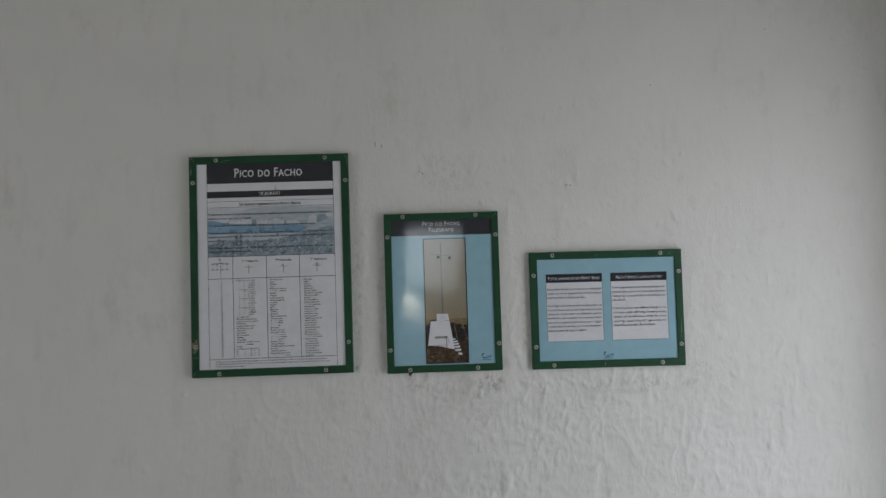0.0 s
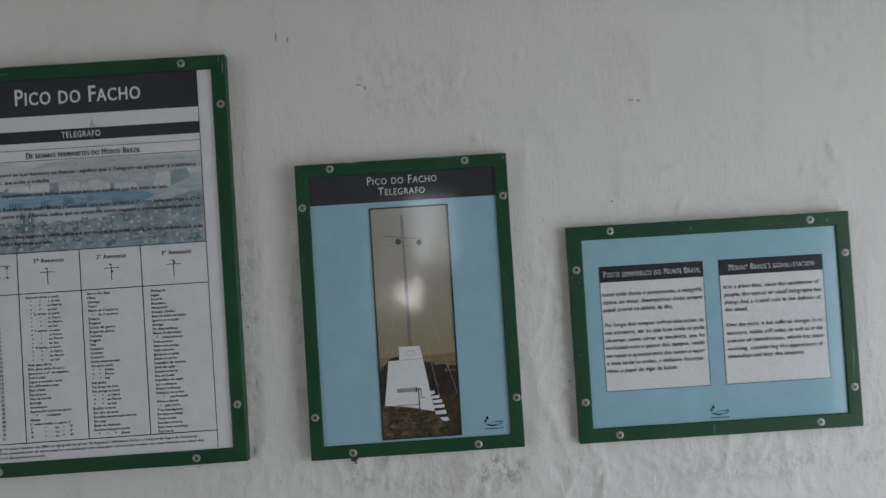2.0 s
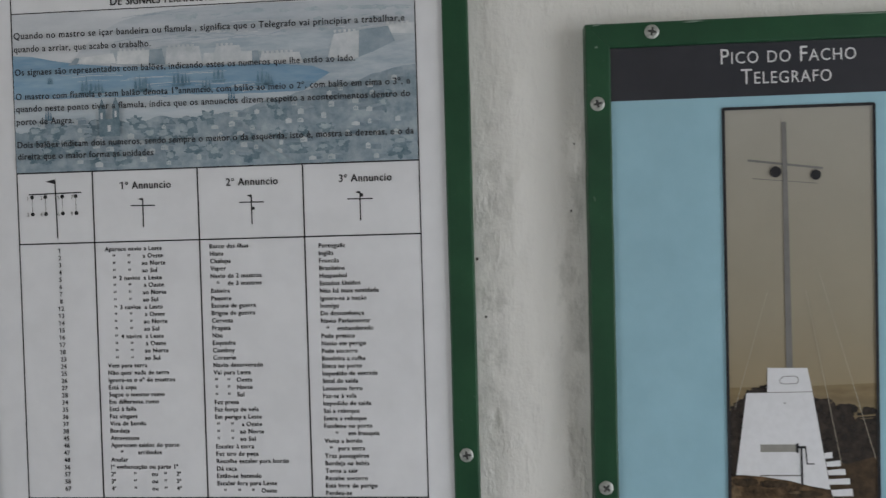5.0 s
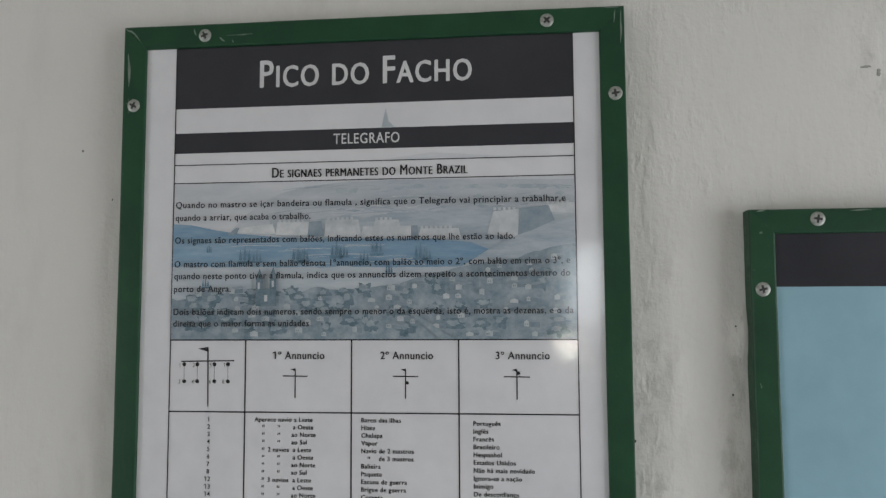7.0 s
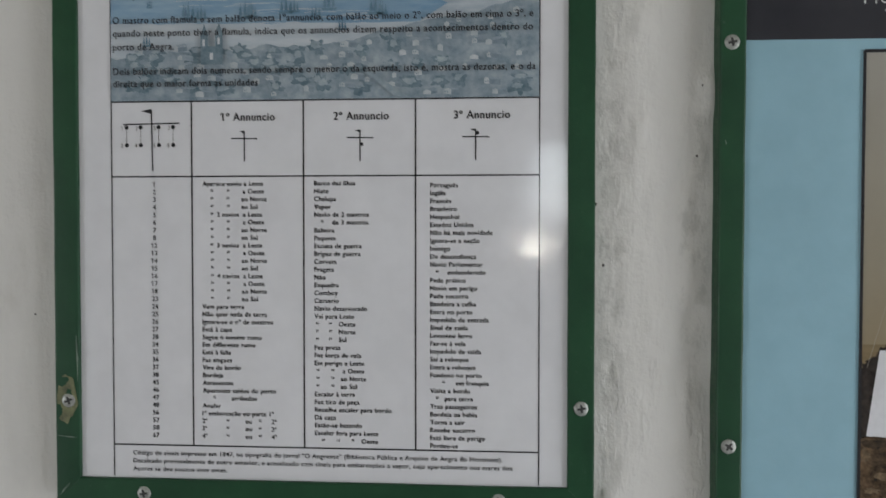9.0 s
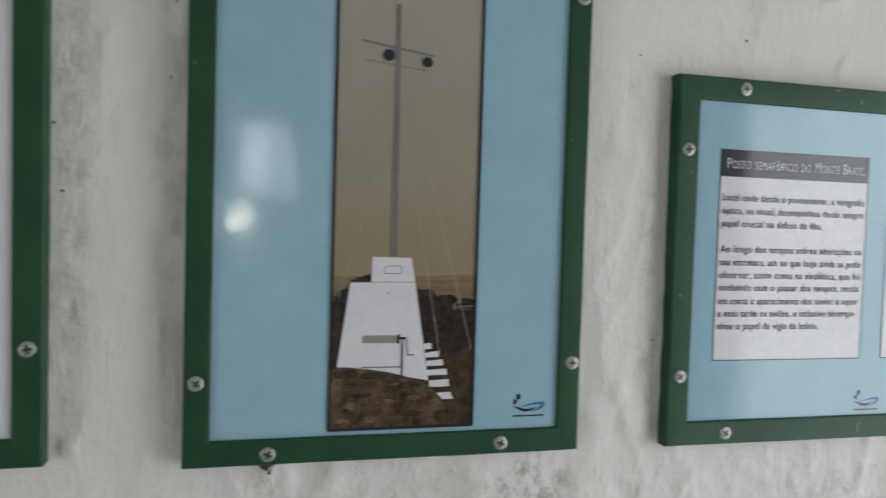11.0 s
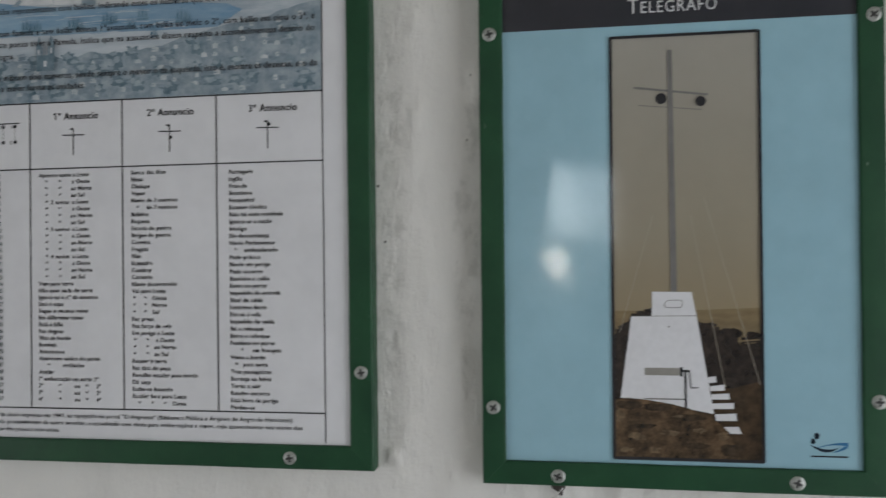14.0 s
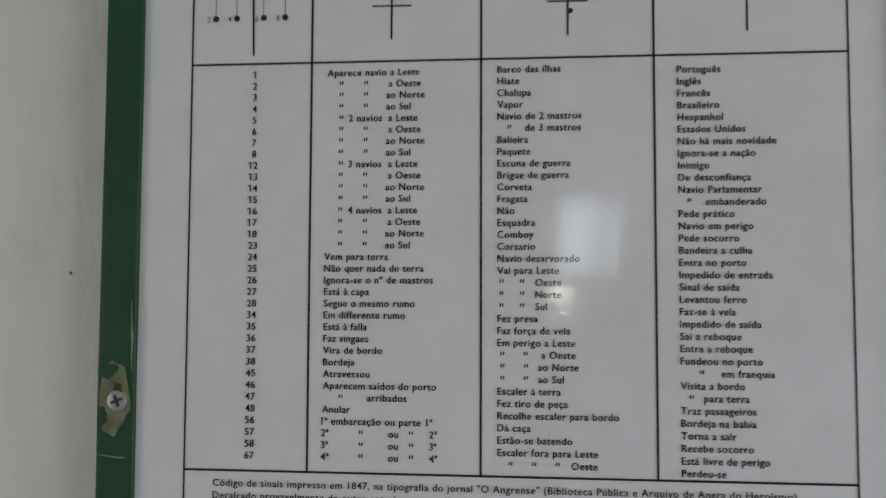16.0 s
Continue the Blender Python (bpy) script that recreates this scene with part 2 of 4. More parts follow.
def rise(x, z):
    """Unevenness of the hand-laid plaster, in metres."""
    rough = 0.26 + 0.98 * min(1, max(0, (1.92 - z) / 0.42)) * min(1, max(0, (x + 0.4) / 0.7))
    v = 0.0040 * noise.noise((x * 2.3, z * 2.1, 0.3)) + 0.0012 * noise.noise((x * 6.0 + z * 1.5, z * 4.0, 4.1))
    where = min(1, max(0, 0.35 + 1.7 * noise.noise((x * 5.3, z * 4.1, 11.3))))
    ridge = 1 - abs(noise.noise((x * 15 + 3.0 * noise.noise((x * 6, z * 6, 1.7)), z * 9.5, 8.7)))
    v += rough * where * 0.0018 * (ridge ** 5 - 0.25)
    ridge = 1 - abs(noise.noise((x * 33 - 5 * z, z * 17, 2.2)))
    where = min(1, max(0, 0.3 + 1.6 * noise.noise((x * 8.3, z * 7.1, 21.3))))
    v += rough * where * 0.0017 * (ridge ** 7 - 0.2)
    pit = noise.noise((x * 26, z * 22, 6.6))
    v += 0.0024 * max(0, pit - 0.45) / 0.4 * (0.4 + rough)
    fine = noise.noise((x * 52, z * 34, 3.3))
    v += 0.0007 * rough * (fine + 0.6 * noise.noise((x * 95, z * 70, 5.3)))
    # crusty burrs left by the brush, thickest below and right of the signs
    crust = min(1, max(0, 0.25 + 1.5 * noise.noise((x * 9.0, z * 6.0, 31.3)) + max(0, 1.62 - z) * 2.2))
    burr = 1 - abs(noise.noise((x * 70 + 2.5 * noise.noise((x * 25, z * 25, 3.1)), z * 36 - 9 * x, 12.4)))
    v += rough * crust * 0.0011 * (burr ** 6 - 0.2)
    knob = noise.noise((x * 90 - 20 * z, z * 60, 17.7))
    v += rough * crust * 0.0014 * max(0, knob - 0.25)
    v -= 0.0016 * max(0, -pit - 0.5) / 0.4 * (0.4 + rough)
    return v + lumps(x, z)


def front_wall():
    """The wall with the signs, running round a soft corner into the side wall."""
    flat = XR - CORNER
    line = []
    s = XL
    while s < flat:
        line.append((s, 0.0, 0.0, -1.0))
        s += 0.05 if s < -0.8 else 0.0042 if s < -0.3 else 0.0028
    for k in range(33):
        a = k / 32 * math.pi / 2
        line.append((flat + CORNER * math.sin(a), -CORNER + CORNER * math.cos(a), -math.sin(a), -math.cos(a)))
    for y in (-0.085, -0.1, -0.12, -0.15, -0.18, -0.22):
        line.append((XR, y, -1.0, 0.0))
    heights, z = [], 0.0
    while z < TOP:
        heights.append(z)
        z += 0.0028 if 1.4 < z < 2.1 else 0.0042 if 1.2 < z < 2.42 else 0.05
    heights.append(TOP)
    verts, faces = [], []
    for z in heights:
        for x, y, nx, ny in line:
            d = rise(x - y * 1.3, z)
            verts.append((x + nx * d, y + ny * d, z))
    n = len(line)
    for j in range(len(heights) - 1):
        for i in range(n - 1):
            faces.append((j * n + i, j * n + i + 1, (j + 1) * n + i + 1, (j + 1) * n + i))
    back = len(verts)
    for z in (0.0, TOP):
        verts += [(XL, 0.3, z), (XR + 0.3, 0.3, z), (XR + 0.3, -0.22, z)]
    top = (len(heights) - 1) * n
    faces += [(back, back + 3, back + 4, back + 1), (back + 1, back + 4, back + 5, back + 2)]
    faces += [(n - 1, back + 2, back + 5, top + n - 1), (0, top, back + 3, back)]
    me = bpy.data.meshes.new("wall_north")
    me.from_pydata(verts, [], faces)
    me.materials.append(PLASTER_STAINED_SHADED)
    me.polygons.foreach_set("use_smooth", [True] * len(me.polygons))
    return tagged(new("wall_north", me), "uneven whitewashed plaster wall with trowel marks", "wall", kind="structure")


north = front_wall()
structure("wall_east", [((XR, YB, 0), (XR + 0.3, -1.18, TOP)), ((XR, -1.18, 2.06), (XR + 0.3, -0.22, TOP))], PLASTER,
          "whitewashed plaster wall, open doorway holding a daylight lamp", "wall")
structure("wall_south", [((XL, YB - 0.3, 0), (0.11, YB, TOP)), ((0.45, YB - 0.3, 0), (XR + 0.3, YB, TOP)),
                         ((0.11, YB - 0.3, 0), (0.45, YB, 1.7)), ((0.11, YB - 0.3, 2.12), (0.45, YB, TOP))], PLASTER,
          "whitewashed plaster wall with a small window opening", "wall")
# the doorway here is unseen, added to let fill light in from the west
structure("wall_west", [((XL - 0.3, YB - 0.3, 0), (XL, -2.0, TOP)), ((XL - 0.3, -1.0, 0), (XL, 0.3, TOP)), ((XL - 0.3, -2.0, 2.06), (XL, -1.0, TOP))], PLASTER,
          "whitewashed plaster wall, open doorway holding a daylight lamp", "wall")
structure("ceiling", [((XL - 0.3, YB - 0.3, TOP), (XR + 0.3, 0.3, TOP + 0.2))], CEILING, "plain pale plaster ceiling", "ceiling")
structure("floor", [((XL - 0.3, YB - 0.3, -0.1), (XR + 0.3, 0.3, 0.0))], FLOOR, "worn grey stone floor", "floor")
structure("ground", [((-60, -60, -0.4), (60, 60, -0.104))], GROUND, "bare earth outside the building", "ground")

# ---- lettering ----


def text_mesh(body, material, small_caps=False, bold=0.0, align="LEFT", spacing=1.1):
    cu = bpy.data.curves.new("text", "FONT")
    cu.body, cu.size, cu.resolution_u, cu.offset, cu.align_x, cu.space_character = body, 1.0, 3, min(bold, 0.006), align, spacing
    if small_caps:
        cu.small_caps_scale = 0.78
        for i, ch in enumerate(body):
            cu.body_format[i].use_small_caps = ch.islower()
    ob = bpy.data.objects.new("text", cu)
    scene.collection.objects.link(ob)
    bpy.context.view_layer.update()
    me = bpy.data.meshes.new_from_object(ob.evaluated_get(bpy.context.evaluated_depsgraph_get()))
    bpy.data.objects.remove(ob)
    bpy.data.curves.remove(cu)
    me.materials.clear()
    me.materials.append(material)
    if bold > 0.006:
        # struck again, a hair to each side, for weight
        bm = bmesh.new()
        for k in (-1, 1):
            first = len(bm.verts)
            bm.from_mesh(me)
            bm.verts.ensure_lookup_table()
            for v in bm.verts[first:]:
                v.co += Vector((k * (bold - 0.004), k * 0.3 * (bold - 0.006), k * 4e-6))
        bm.to_mesh(me)
        bm.free()
    return me


def bounds(me):
    xs = [v.co.x for v in me.vertices]
    ys = [v.co.y for v in me.vertices]
    return min(xs), max(xs), min(ys), max(ys)


CAP = bounds(text_mesh("H", INK))[3]
MM = 0.001
LAYER = 0.00012
# scale and shift of the print on the sheet being made: x, then z
PRINT = [1.0, 0.0, 1.0, 0.0]
SHEET_Y = -0.0095


def write(parent, body, x, z, cap, material=None, right=None, squeeze=0.9, small_caps=False, bold=0.012, centre=False, level=3, name="printed_line"):
    """One printed line: left end x, baseline z and capital height in millimetres; right: where it ends."""
    me = text_mesh(body, material or INK, small_caps, bold)
    x0, x1, _, _ = bounds(me)
    k = cap / CAP
    kx = (right - x) / (x1 - x0) if right is not None else k * squeeze
    start = x - kx * (x1 - x0) / 2 if centre else x
    # lay the letters upright on the sheet's face
    ax, bx, az, bz = PRINT
    me.transform(Matrix(((ax * kx * MM, 0, 0, (ax * (start - kx * x0) + bx) * MM), (0, 0, 1, SHEET_Y - LAYER * level), (0, az * k * MM, 0, (az * z + bz) * MM), (0, 0, 0, 1))))
    me.name = name
    ob = new(name, me)
    ob.parent = parent
    return ob


def flag_one(line, cap):
    """The slanting flag of a leading figure one."""
    x = min(v.co.x for v in line.data.vertices) / MM
    z = max(v.co.z for v in line.data.vertices if v.co.x < (x + cap * 0.3) * MM) / MM
    y = line.data.vertices[0].co.y
    bm = bmesh.new()
    w = cap * 0.17
    bm.faces.new([bm.verts.new((px * MM, y, pz * MM)) for px, pz in ((x - cap * 0.3, z - cap * 0.30), (x, z - cap * 0.16), (x + w * 0.4, z), (x, z), (x - cap * 0.3, z - cap * 0.16))])
    part("numeral_flag", bm, line.data.materials[0], line)


def shape(bm, outline, level=1):
    """A printed flat shape, outline in millimetres on the sheet."""
    ax, bx, az, bz = PRINT
    vs = [bm.verts.new(((ax * x + bx) * MM, SHEET_Y - LAYER * level, (az * z + bz) * MM)) for x, z in outline]
    return bm.faces.new(vs)


def printed(name, outlines, material, parent, level=1, label=""):
    bm = bmesh.new()
    for k, o in enumerate(outlines):
        shape(bm, o, level + 0.02 * k)
    ob = part(name, bm, material, parent, label)
    for p in ob.data.polygons:
        if p.normal.y > 0:
            p.flip()
    return ob


def bar(x0, x1, z0, z1):
    return [(x0, z0), (x1, z0), (x1, z1), (x0, z1)]


def stroke(a, b, w):
    d = Vector((b[0] - a[0], b[1] - a[1]))
    n = Vector((-d.y, d.x)).normalized() * w / 2
    return [(a[0] + n.x, a[1] + n.y), (b[0] + n.x, b[1] + n.y), (b[0] - n.x, b[1] - n.y), (a[0] - n.x, a[1] - n.y)]


def disc(x, z, r, n=16):
    return [(x + r * math.cos(2 * math.pi * k / n), z + r * math.sin(2 * math.pi * k / n)) for k in range(n)]


def blob(x, z, rx, rz, seed, n=22, wob=0.35):
    out = []
    for k in range(n):
        a = 2 * math.pi * k / n
        f = 1 + wob * noise.noise((math.cos(a) * 2.1 + seed * 3.7, math.sin(a) * 2.1, seed))
        out.append((x + rx * f * math.cos(a), z + rz * f * math.sin(a)))
    return out


# ---- framed signs ----
FACE = -0.012


def frame_strip(length, width, seed):
    """A mitred strip of rounded moulding along x, its outer edge at z = 0, running inwards to z = -width."""
    prof = [(0, 0.003), (0, -0.0106), (0.0003, -0.0114), (0.0009, -0.0119), (0.0022, FACE), (width * 0.55, FACE - 0.0001),
            (width - 0.0012, FACE), (width - 0.0004, -0.0117), (width, -0.0111), (width, -0.0080)]
    bm = bmesh.new()
    rings, steps = [], 24
    for k in range(steps + 1):
        f = k / steps * 2 - 1
        wave = 0.00025 * noise.noise((f * 4, seed, 1.0))
        rings.append([bm.verts.new((f * (length / 2 - u - 0.00006), y + 0.00015 * noise.noise((f * 6, seed, y * 300)), -u + wave)) for u, y in prof])
    for a, b in zip(rings, rings[1:]):
        for i in range(len(prof) - 1):
            bm.faces.new((a[i], b[i], b[i + 1], a[i + 1]))
    bm.faces.new(rings[0])
    bm.faces.new(rings[-1])
    return bm


def screw_mesh():
    bm = bmesh.new()
    prof = [(0.0043, 0.0), (0.0043, -0.0003), (0.0039, -0.0007), (0.0028, -0.0010), (0.0, -0.0011)]
    rings = []
    for r, y in prof[:-1]:
        rings.append([bm.verts.new((r * math.cos(2 * math.pi * k / 24), y, r * math.sin(2 * math.pi * k / 24))) for k in range(24)])
    tip = bm.verts.new((0, prof[-1][1], 0))
    for a, b in zip(rings, rings[1:]):
        for i in range(24):
            bm.faces.new((a[i], a[(i + 1) % 24], b[(i + 1) % 24], b[i])).smooth = True
    for i in range(24):
        bm.faces.new((rings[-1][i], rings[-1][(i + 1) % 24], tip)).smooth = True
    return to_mesh("screw", bm, STEEL)


# a thin dark cross laid on the head, coloured as the slot's shade
def recess_mesh():
    bm = bmesh.new()
    w, l = 0.00065, 0.0024
    for lo, hi in (((-l, -0.00125, -w), (l, -0.0009, w)), ((-w, -0.00126, -l), (w, -0.0009, l))):
        add_box(bm, lo, hi)
    made = bmesh.ops.create_cone(bm, segments=8, radius1=0.0012, radius2=0.0012, depth=0.0004, cap_ends=True)["verts"]
    bmesh.ops.transform(bm, matrix=Matrix.Translation((0, -0.00109, 0)) @ Matrix.Rotation(math.pi / 2, 4, "X"), verts=made)
    return to_mesh("cross_recess", bm, SLOT_SHADE)


SCREW, RECESS = screw_mesh(), recess_mesh()


def framed_sign(x, z, lean, w, h, strip, screws, sheet_material, label, dx=0.0, dz=0.0):
    """An empty at the sign's middle on the wall, with sheet, four frame strips and screws."""
    sign = tagged(new("wall_sign"), label, "sign", "framed signs on the wall")
    sign.matrix_world = pose(x, 0, z, 0, -lean, 0)
    bm = bmesh.new()
    k = strip - 0.004
    add_box(bm, (dx - w / 2 + k, SHEET_Y, dz - h / 2 + k), (dx + w / 2 - k, 0.002, dz + h / 2 - k))
    sheet = part("sheet", bm, sheet_material, sign)
    for n, (length, m) in enumerate(((w, pose(dx, 0, dz + h / 2)), (w, pose(dx, 0, dz - h / 2, 0, 180, 0)),
                                     (h, pose(dx + w / 2, 0, dz, 0, 90, 0)), (h, pose(dx - w / 2, 0, dz, 0, -90, 0)))):
        ob = part("frame_strip", frame_strip(length, strip, n + x * 7), GREEN, sign, "dark green painted frame strip")
        ob.matrix_basis = m
    for n, (sx, sz) in enumerate(screws):
        s = tagged(new("screw", SCREW), "cross-head zinc screw")
        s.parent = sign
        s.matrix_basis = pose(sx * MM, FACE + 0.0001, sz * MM, random.uniform(-4, 4), random.uniform(0, 90), random.uniform(-4, 4))
        r = new("cross_recess", RECESS)
        r.parent = s
    return sign, sheet


def scuffs(sign, marks):
    """Paint chipped down to the bare strip: thin slivers on the frame."""
    for k, ((ax, az), (bx, bz), w) in enumerate(marks):
        bm = bmesh.new()
        d = Vector((bx - ax, bz - az))
        n = Vector((-d.y, d.x)).normalized()
        one, two = [], []
        for i in range(9):
            f = i / 8
            wide = w * 0.5 * (0.25 + math.sin(math.pi * f)) * (1 + 0.9 * noise.noise((f * 5, k * 3.1, w)))
            drift = 0.8 * w * noise.noise((f * 2.3, k * 1.7, 4.0))
            p = Vector((ax, az)) + d * f + n * drift
            one.append(p + n * wide)
            two.append(p - n * wide)
        vs = [bm.verts.new((p.x * MM, FACE - 0.0003, p.y * MM)) for p in one + two[::-1]]
        bm.faces.new(vs)
        part("paint_chip", bm, SCUFF, sign, "paint chipped to bare pale material")


def logo(sheet, x, z, w):
    """Emblem: a dark hull and a blue crest bent round a pale lens, two dots above, a dark bar below."""
    n = 14
    low = [(x + w * 0.74 * k / n, z + w * (0.22 - 0.20 * math.sin(math.pi * 0.86 * k / n) + 0.02 * k / n)) for k in range(n + 1)]
    top = [(px, pz + w * (0.012 + 0.075 * math.sin(math.pi * k / n))) for k, (px, pz) in enumerate(low)][::-1]
    printed("emblem_hull", [low + top], NAVY, sheet, 2)
    crest = [(x + w * (0.2 + 0.8 * k / n), z + w * (0.17 + 0.15 * math.sin(math.pi * 0.55 * k / n))) for k in range(n + 1)]
    under = [(px - w * 0.02 * k / n, pz - w * (0.015 + 0.085 * (k / n) ** 1.5)) for k, (px, pz) in enumerate(crest)][::-1]
    printed("emblem_swoosh", [crest + [(x + w * 1.0, z + w * 0.13)] + under], SWOOSH, sheet, 3)
    printed("emblem_swoosh", [[(x + w, z + w * 0.24), (x + w * 0.93, z + w * 0.13), (x + w * 0.72, z + w * 0.05), (x + w * 0.55, z + w * 0.02), (x + w * 0.74, z + w * 0.10), (x + w * 0.88, z + w * 0.2)]], SWOOSH, sheet, 3.2)
    printed("emblem_bar", [bar(x, x + w, z - w * 0.11, z - w * 0.065)], INK, sheet, 2)
    printed("emblem_dot", [blob(x + w * 0.07, z + w * 0.34, w * 0.062, w * 0.085, 1.2, 16, 0.1)], NAVY, sheet, 2)
    printed("emblem_dot", [blob(x + w * 0.17, z + w * 0.49, w * 0.072, w * 0.095, 2.2, 16, 0.1)], NAVY, sheet, 2.3)


SWOOSH = laminate("emblem_blue", (0.035, 0.13, 0.26), GLOSS, 0.4, 90.0)
NAVY = laminate("emblem_navy", (0.014, 0.022, 0.035), GLOSS, 0.4, 90.0)

# ---- sign with the code table ----
A_SCREWS = [(-104.6, 216.2), (116.6, 216.4), (-152.2, 171.1), (157.6, 168.7), (-151.4, -161.6), (156.6, -161.8), (-104.8, -217.4), (108.9, -217.0)]
PRINT[:] = 0.9877, 3.1, 0.991, 2.2
sign, sheet = framed_sign(-0.1095, 1.7584, 0.89, 0.3244, 0.4484, 0.0155, A_SCREWS, PAPER,
                          "tall white telegraph code table in a dark green frame", 0.002)
LX, RX = -129.0, 130.8
printed("title_band", [bar(LX, RX, 167.6, 211.5)], BAND, sheet, 1, "charcoal title band")
printed("title_band", [bar(LX, RX, 137.9, 151.3)], BAND, sheet, 1, "charcoal subtitle band")
write(sheet, "Pico do Facho", -72, 180.4, 17.6, LETTER, right=67.3, small_caps=True, bold=0.018)
write(sheet, "TELEGRAFO", -22.5, 141.6, 6.6, LETTER, right=20.6, bold=0.008)
for k in range(2):  # struck twice for weight
    write(sheet, "De signaes permanetes do Monte Brazil", -63 + 0.45 * k, 120.6, 6.4, right=63.6 + 0.45 * k, small_caps=True, bold=0.0, level=3 + 0.3 * k)
printed("ruled_line", [bar(LX, RX, 129.8, 130.4)], INK, sheet, 2)
printed("ruled_line", [bar(LX, RX, 117.8, 118.4)], INK, sheet, 2)
for x in (LX, RX):
    printed("ruled_line", [bar(x - 0.35, x + 0.35, -211.5, 211.5)], INK, sheet, 2)
for z in (16.6, -28.7, -192.4):
    printed("ruled_line", [bar(LX, RX, z - 0.45, z + 0.45)], INK, sheet, 2)
for x in (-78.8, -10.0, 57.6):
    printed("ruled_line", [bar(x - 0.45, x + 0.45, -192.4, 16.6)], INK, sheet, 2)

PARAGRAPHS = [
    ("Quando no mastro se içar bandeira ou flamula , significa que o Telegrafo vai principiar a trabalhar,e", 101.6, 124.7),
    ("quando a arriar, que acaba o trabalho.", 93.3, -36.5),
    ("Os signaes são representados com balões, indicando estes os numeros que lhe estão ao lado.", 78.6, 93.2),
    ("O mastro com flamula e sem balão denota 1ºannuncio, com balão ao meio o 2º, com balão em cima o 3º, e", 63.2, 126.9),
    ("quando neste ponto tiver a flamula, indica que os annuncios dizem respeito a acontecimentos dentro do", 55.5, 126.7),
    ("porto de Angra.", 47.3, -88.5),
    ("Dois balões indicam dois numeros, sendo sempre o menor o da esquerda, isto é, mostra as dezenas, e o da", 32.6, 128.3),
    ("direita que o maior forma as unidades", 25.2, -37.0),
]
for body, z, right in PARAGRAPHS:
    write(sheet, body, -126.5, z, 4.0, right=right, level=19.8, bold=0.021)

for n, (x, xi) in enumerate(((-43.5, -46.2), (25.0, 24.3), (97.0, 93.3))):
    line = write(sheet, "%dº Annuncio" % (n + 1), x, 4.6, 4.6, right=None, squeeze=0.9, centre=True, bold=0.02)
    if n == 0:
        flag_one(line, 4.6)
    marks = [stroke((xi, -1.6), (xi, -19.8), 0.75), stroke((xi - 8, -6.0), (xi + 8, -6.2), 0.75),
             [(xi, -1.2), (xi - 3.2, -1.9), (xi, -3.0)]]
    if n == 1:
        marks.append(disc(xi + 1.0, -10.0, 1.1))
    if n == 2:
        marks.append(disc(xi + 0.9, -3.8, 1.2))
    printed("signal_mast_mark", marks, INK, sheet, 2)
marks = [stroke((-103.8, 12.0), (-103.2, -25.3), 0.8), stroke((-121.5, 3.0), (-86.3, 3.5), 0.8), [(-103.8, 12.3), (-110.4, 11.0), (-103.8, 9.2)]]
for x in (-119.4, -110.6, -99.3, -90.3):
    marks += [disc(x, 1.2, 1.3), disc(x + 0.1, -9.6, 1.3)]
printed("signal_mast_mark", marks, INK, sheet, 2)
printed("signal_halyard_mark", [stroke((x, 0.5), (x, -9.0), 0.3) for x in (-119.4, -110.6, -99.3, -90.3)], GREY, sheet, 2)
for digit, x, z in (("1", -122.4, -0.6), ("3", -113.6, -0.6), ("5", -102.3, -0.6), ("7", -93.3, -0.6), ("2", -123, -11), ("4", -114.2, -11), ("6", -102.6, -11), ("8", -93.9, -11)):
    write(sheet, digit, x, z, 2.4, GREY, squeeze=0.8)

CODES = [1, 2, 3, 4, 5, 6, 7, 8, 12, 13, 14, 15, 16, 17, 18, 23, 24, 25, 26, 27, 28, 34, 35, 36, 37, 38, 45, 46, 47, 48, 56, 57, 58, 67]
SIDES = ["a Leste", "a Oeste", "ao Norte", "ao Sul"]
FIRST = ["Vem para terra", "Não quer nada de terra", "Ignora-se o nº de mastros", "Está à capa", "Segue o mesmo rumo", "Em differente rumo",
         "Está à falla", "Faz singaes", "Vira de bordo", "Bordeja", "Atravessou", "Aparecem saídos do porto"]
SECOND = ["Barco das ilhas", "Hiate", "Chalupa", "Vapor", "Navio de 2 mastros", None, "Balieira", "Paquete", "Escuna de guerra", "Brigue de guerra",
          "Corveta", "Fragata", "Náo", "Esquadra", "Comboy", "Corsario", "Navio desarvorado", "Vai para Leste", None, None, None, "Fez presa",
          "Faz força de vela", "Em perigo a Leste", None, None, None, "Escaler à terra", "Fez tiro de peça", "Recolhe escaler para bordo", "Dá caça",
          "Estão-se batendo", "Escaler fora para Leste", None]
THIRD = ["Português", "Inglês", "Francês", "Brasileiro", "Hespanhol", "Estados Unidos", "Não há mais novidade", "Ignora-se a nação", "Inimigo",
         "De desconfiança", "Navio Parlamentar", None, "Pede prático", "Navio em perigo", "Pede socorro", "Bandeira a culha", "Entra no porto",
         "Impedido de entrada", "Sinal de saída", "Levantou ferro", "Faz-se à vela", "Impedido de saída", "Sai a reboque", "Entra a reboque",
         "Fundeou no porto", None, "Visita a bordo", None, "Traz passageiros", "Bordeja na bahia", "Torna a sair", "Recebe socorro",
         "Está livre de perigo", "Perdeu-se"]
ROW_CAP = 2.75
x0, x1, _, _ = bounds(text_mesh("Aparece navio a Leste", INK, bold=0.024))
NARROW = 37.6 / (x1 - x0) / (ROW_CAP / CAP)


def row_text(body, x, z, centre=False):
    return write(sheet, body, x, z, ROW_CAP, squeeze=NARROW, bold=0.024, centre=centre)


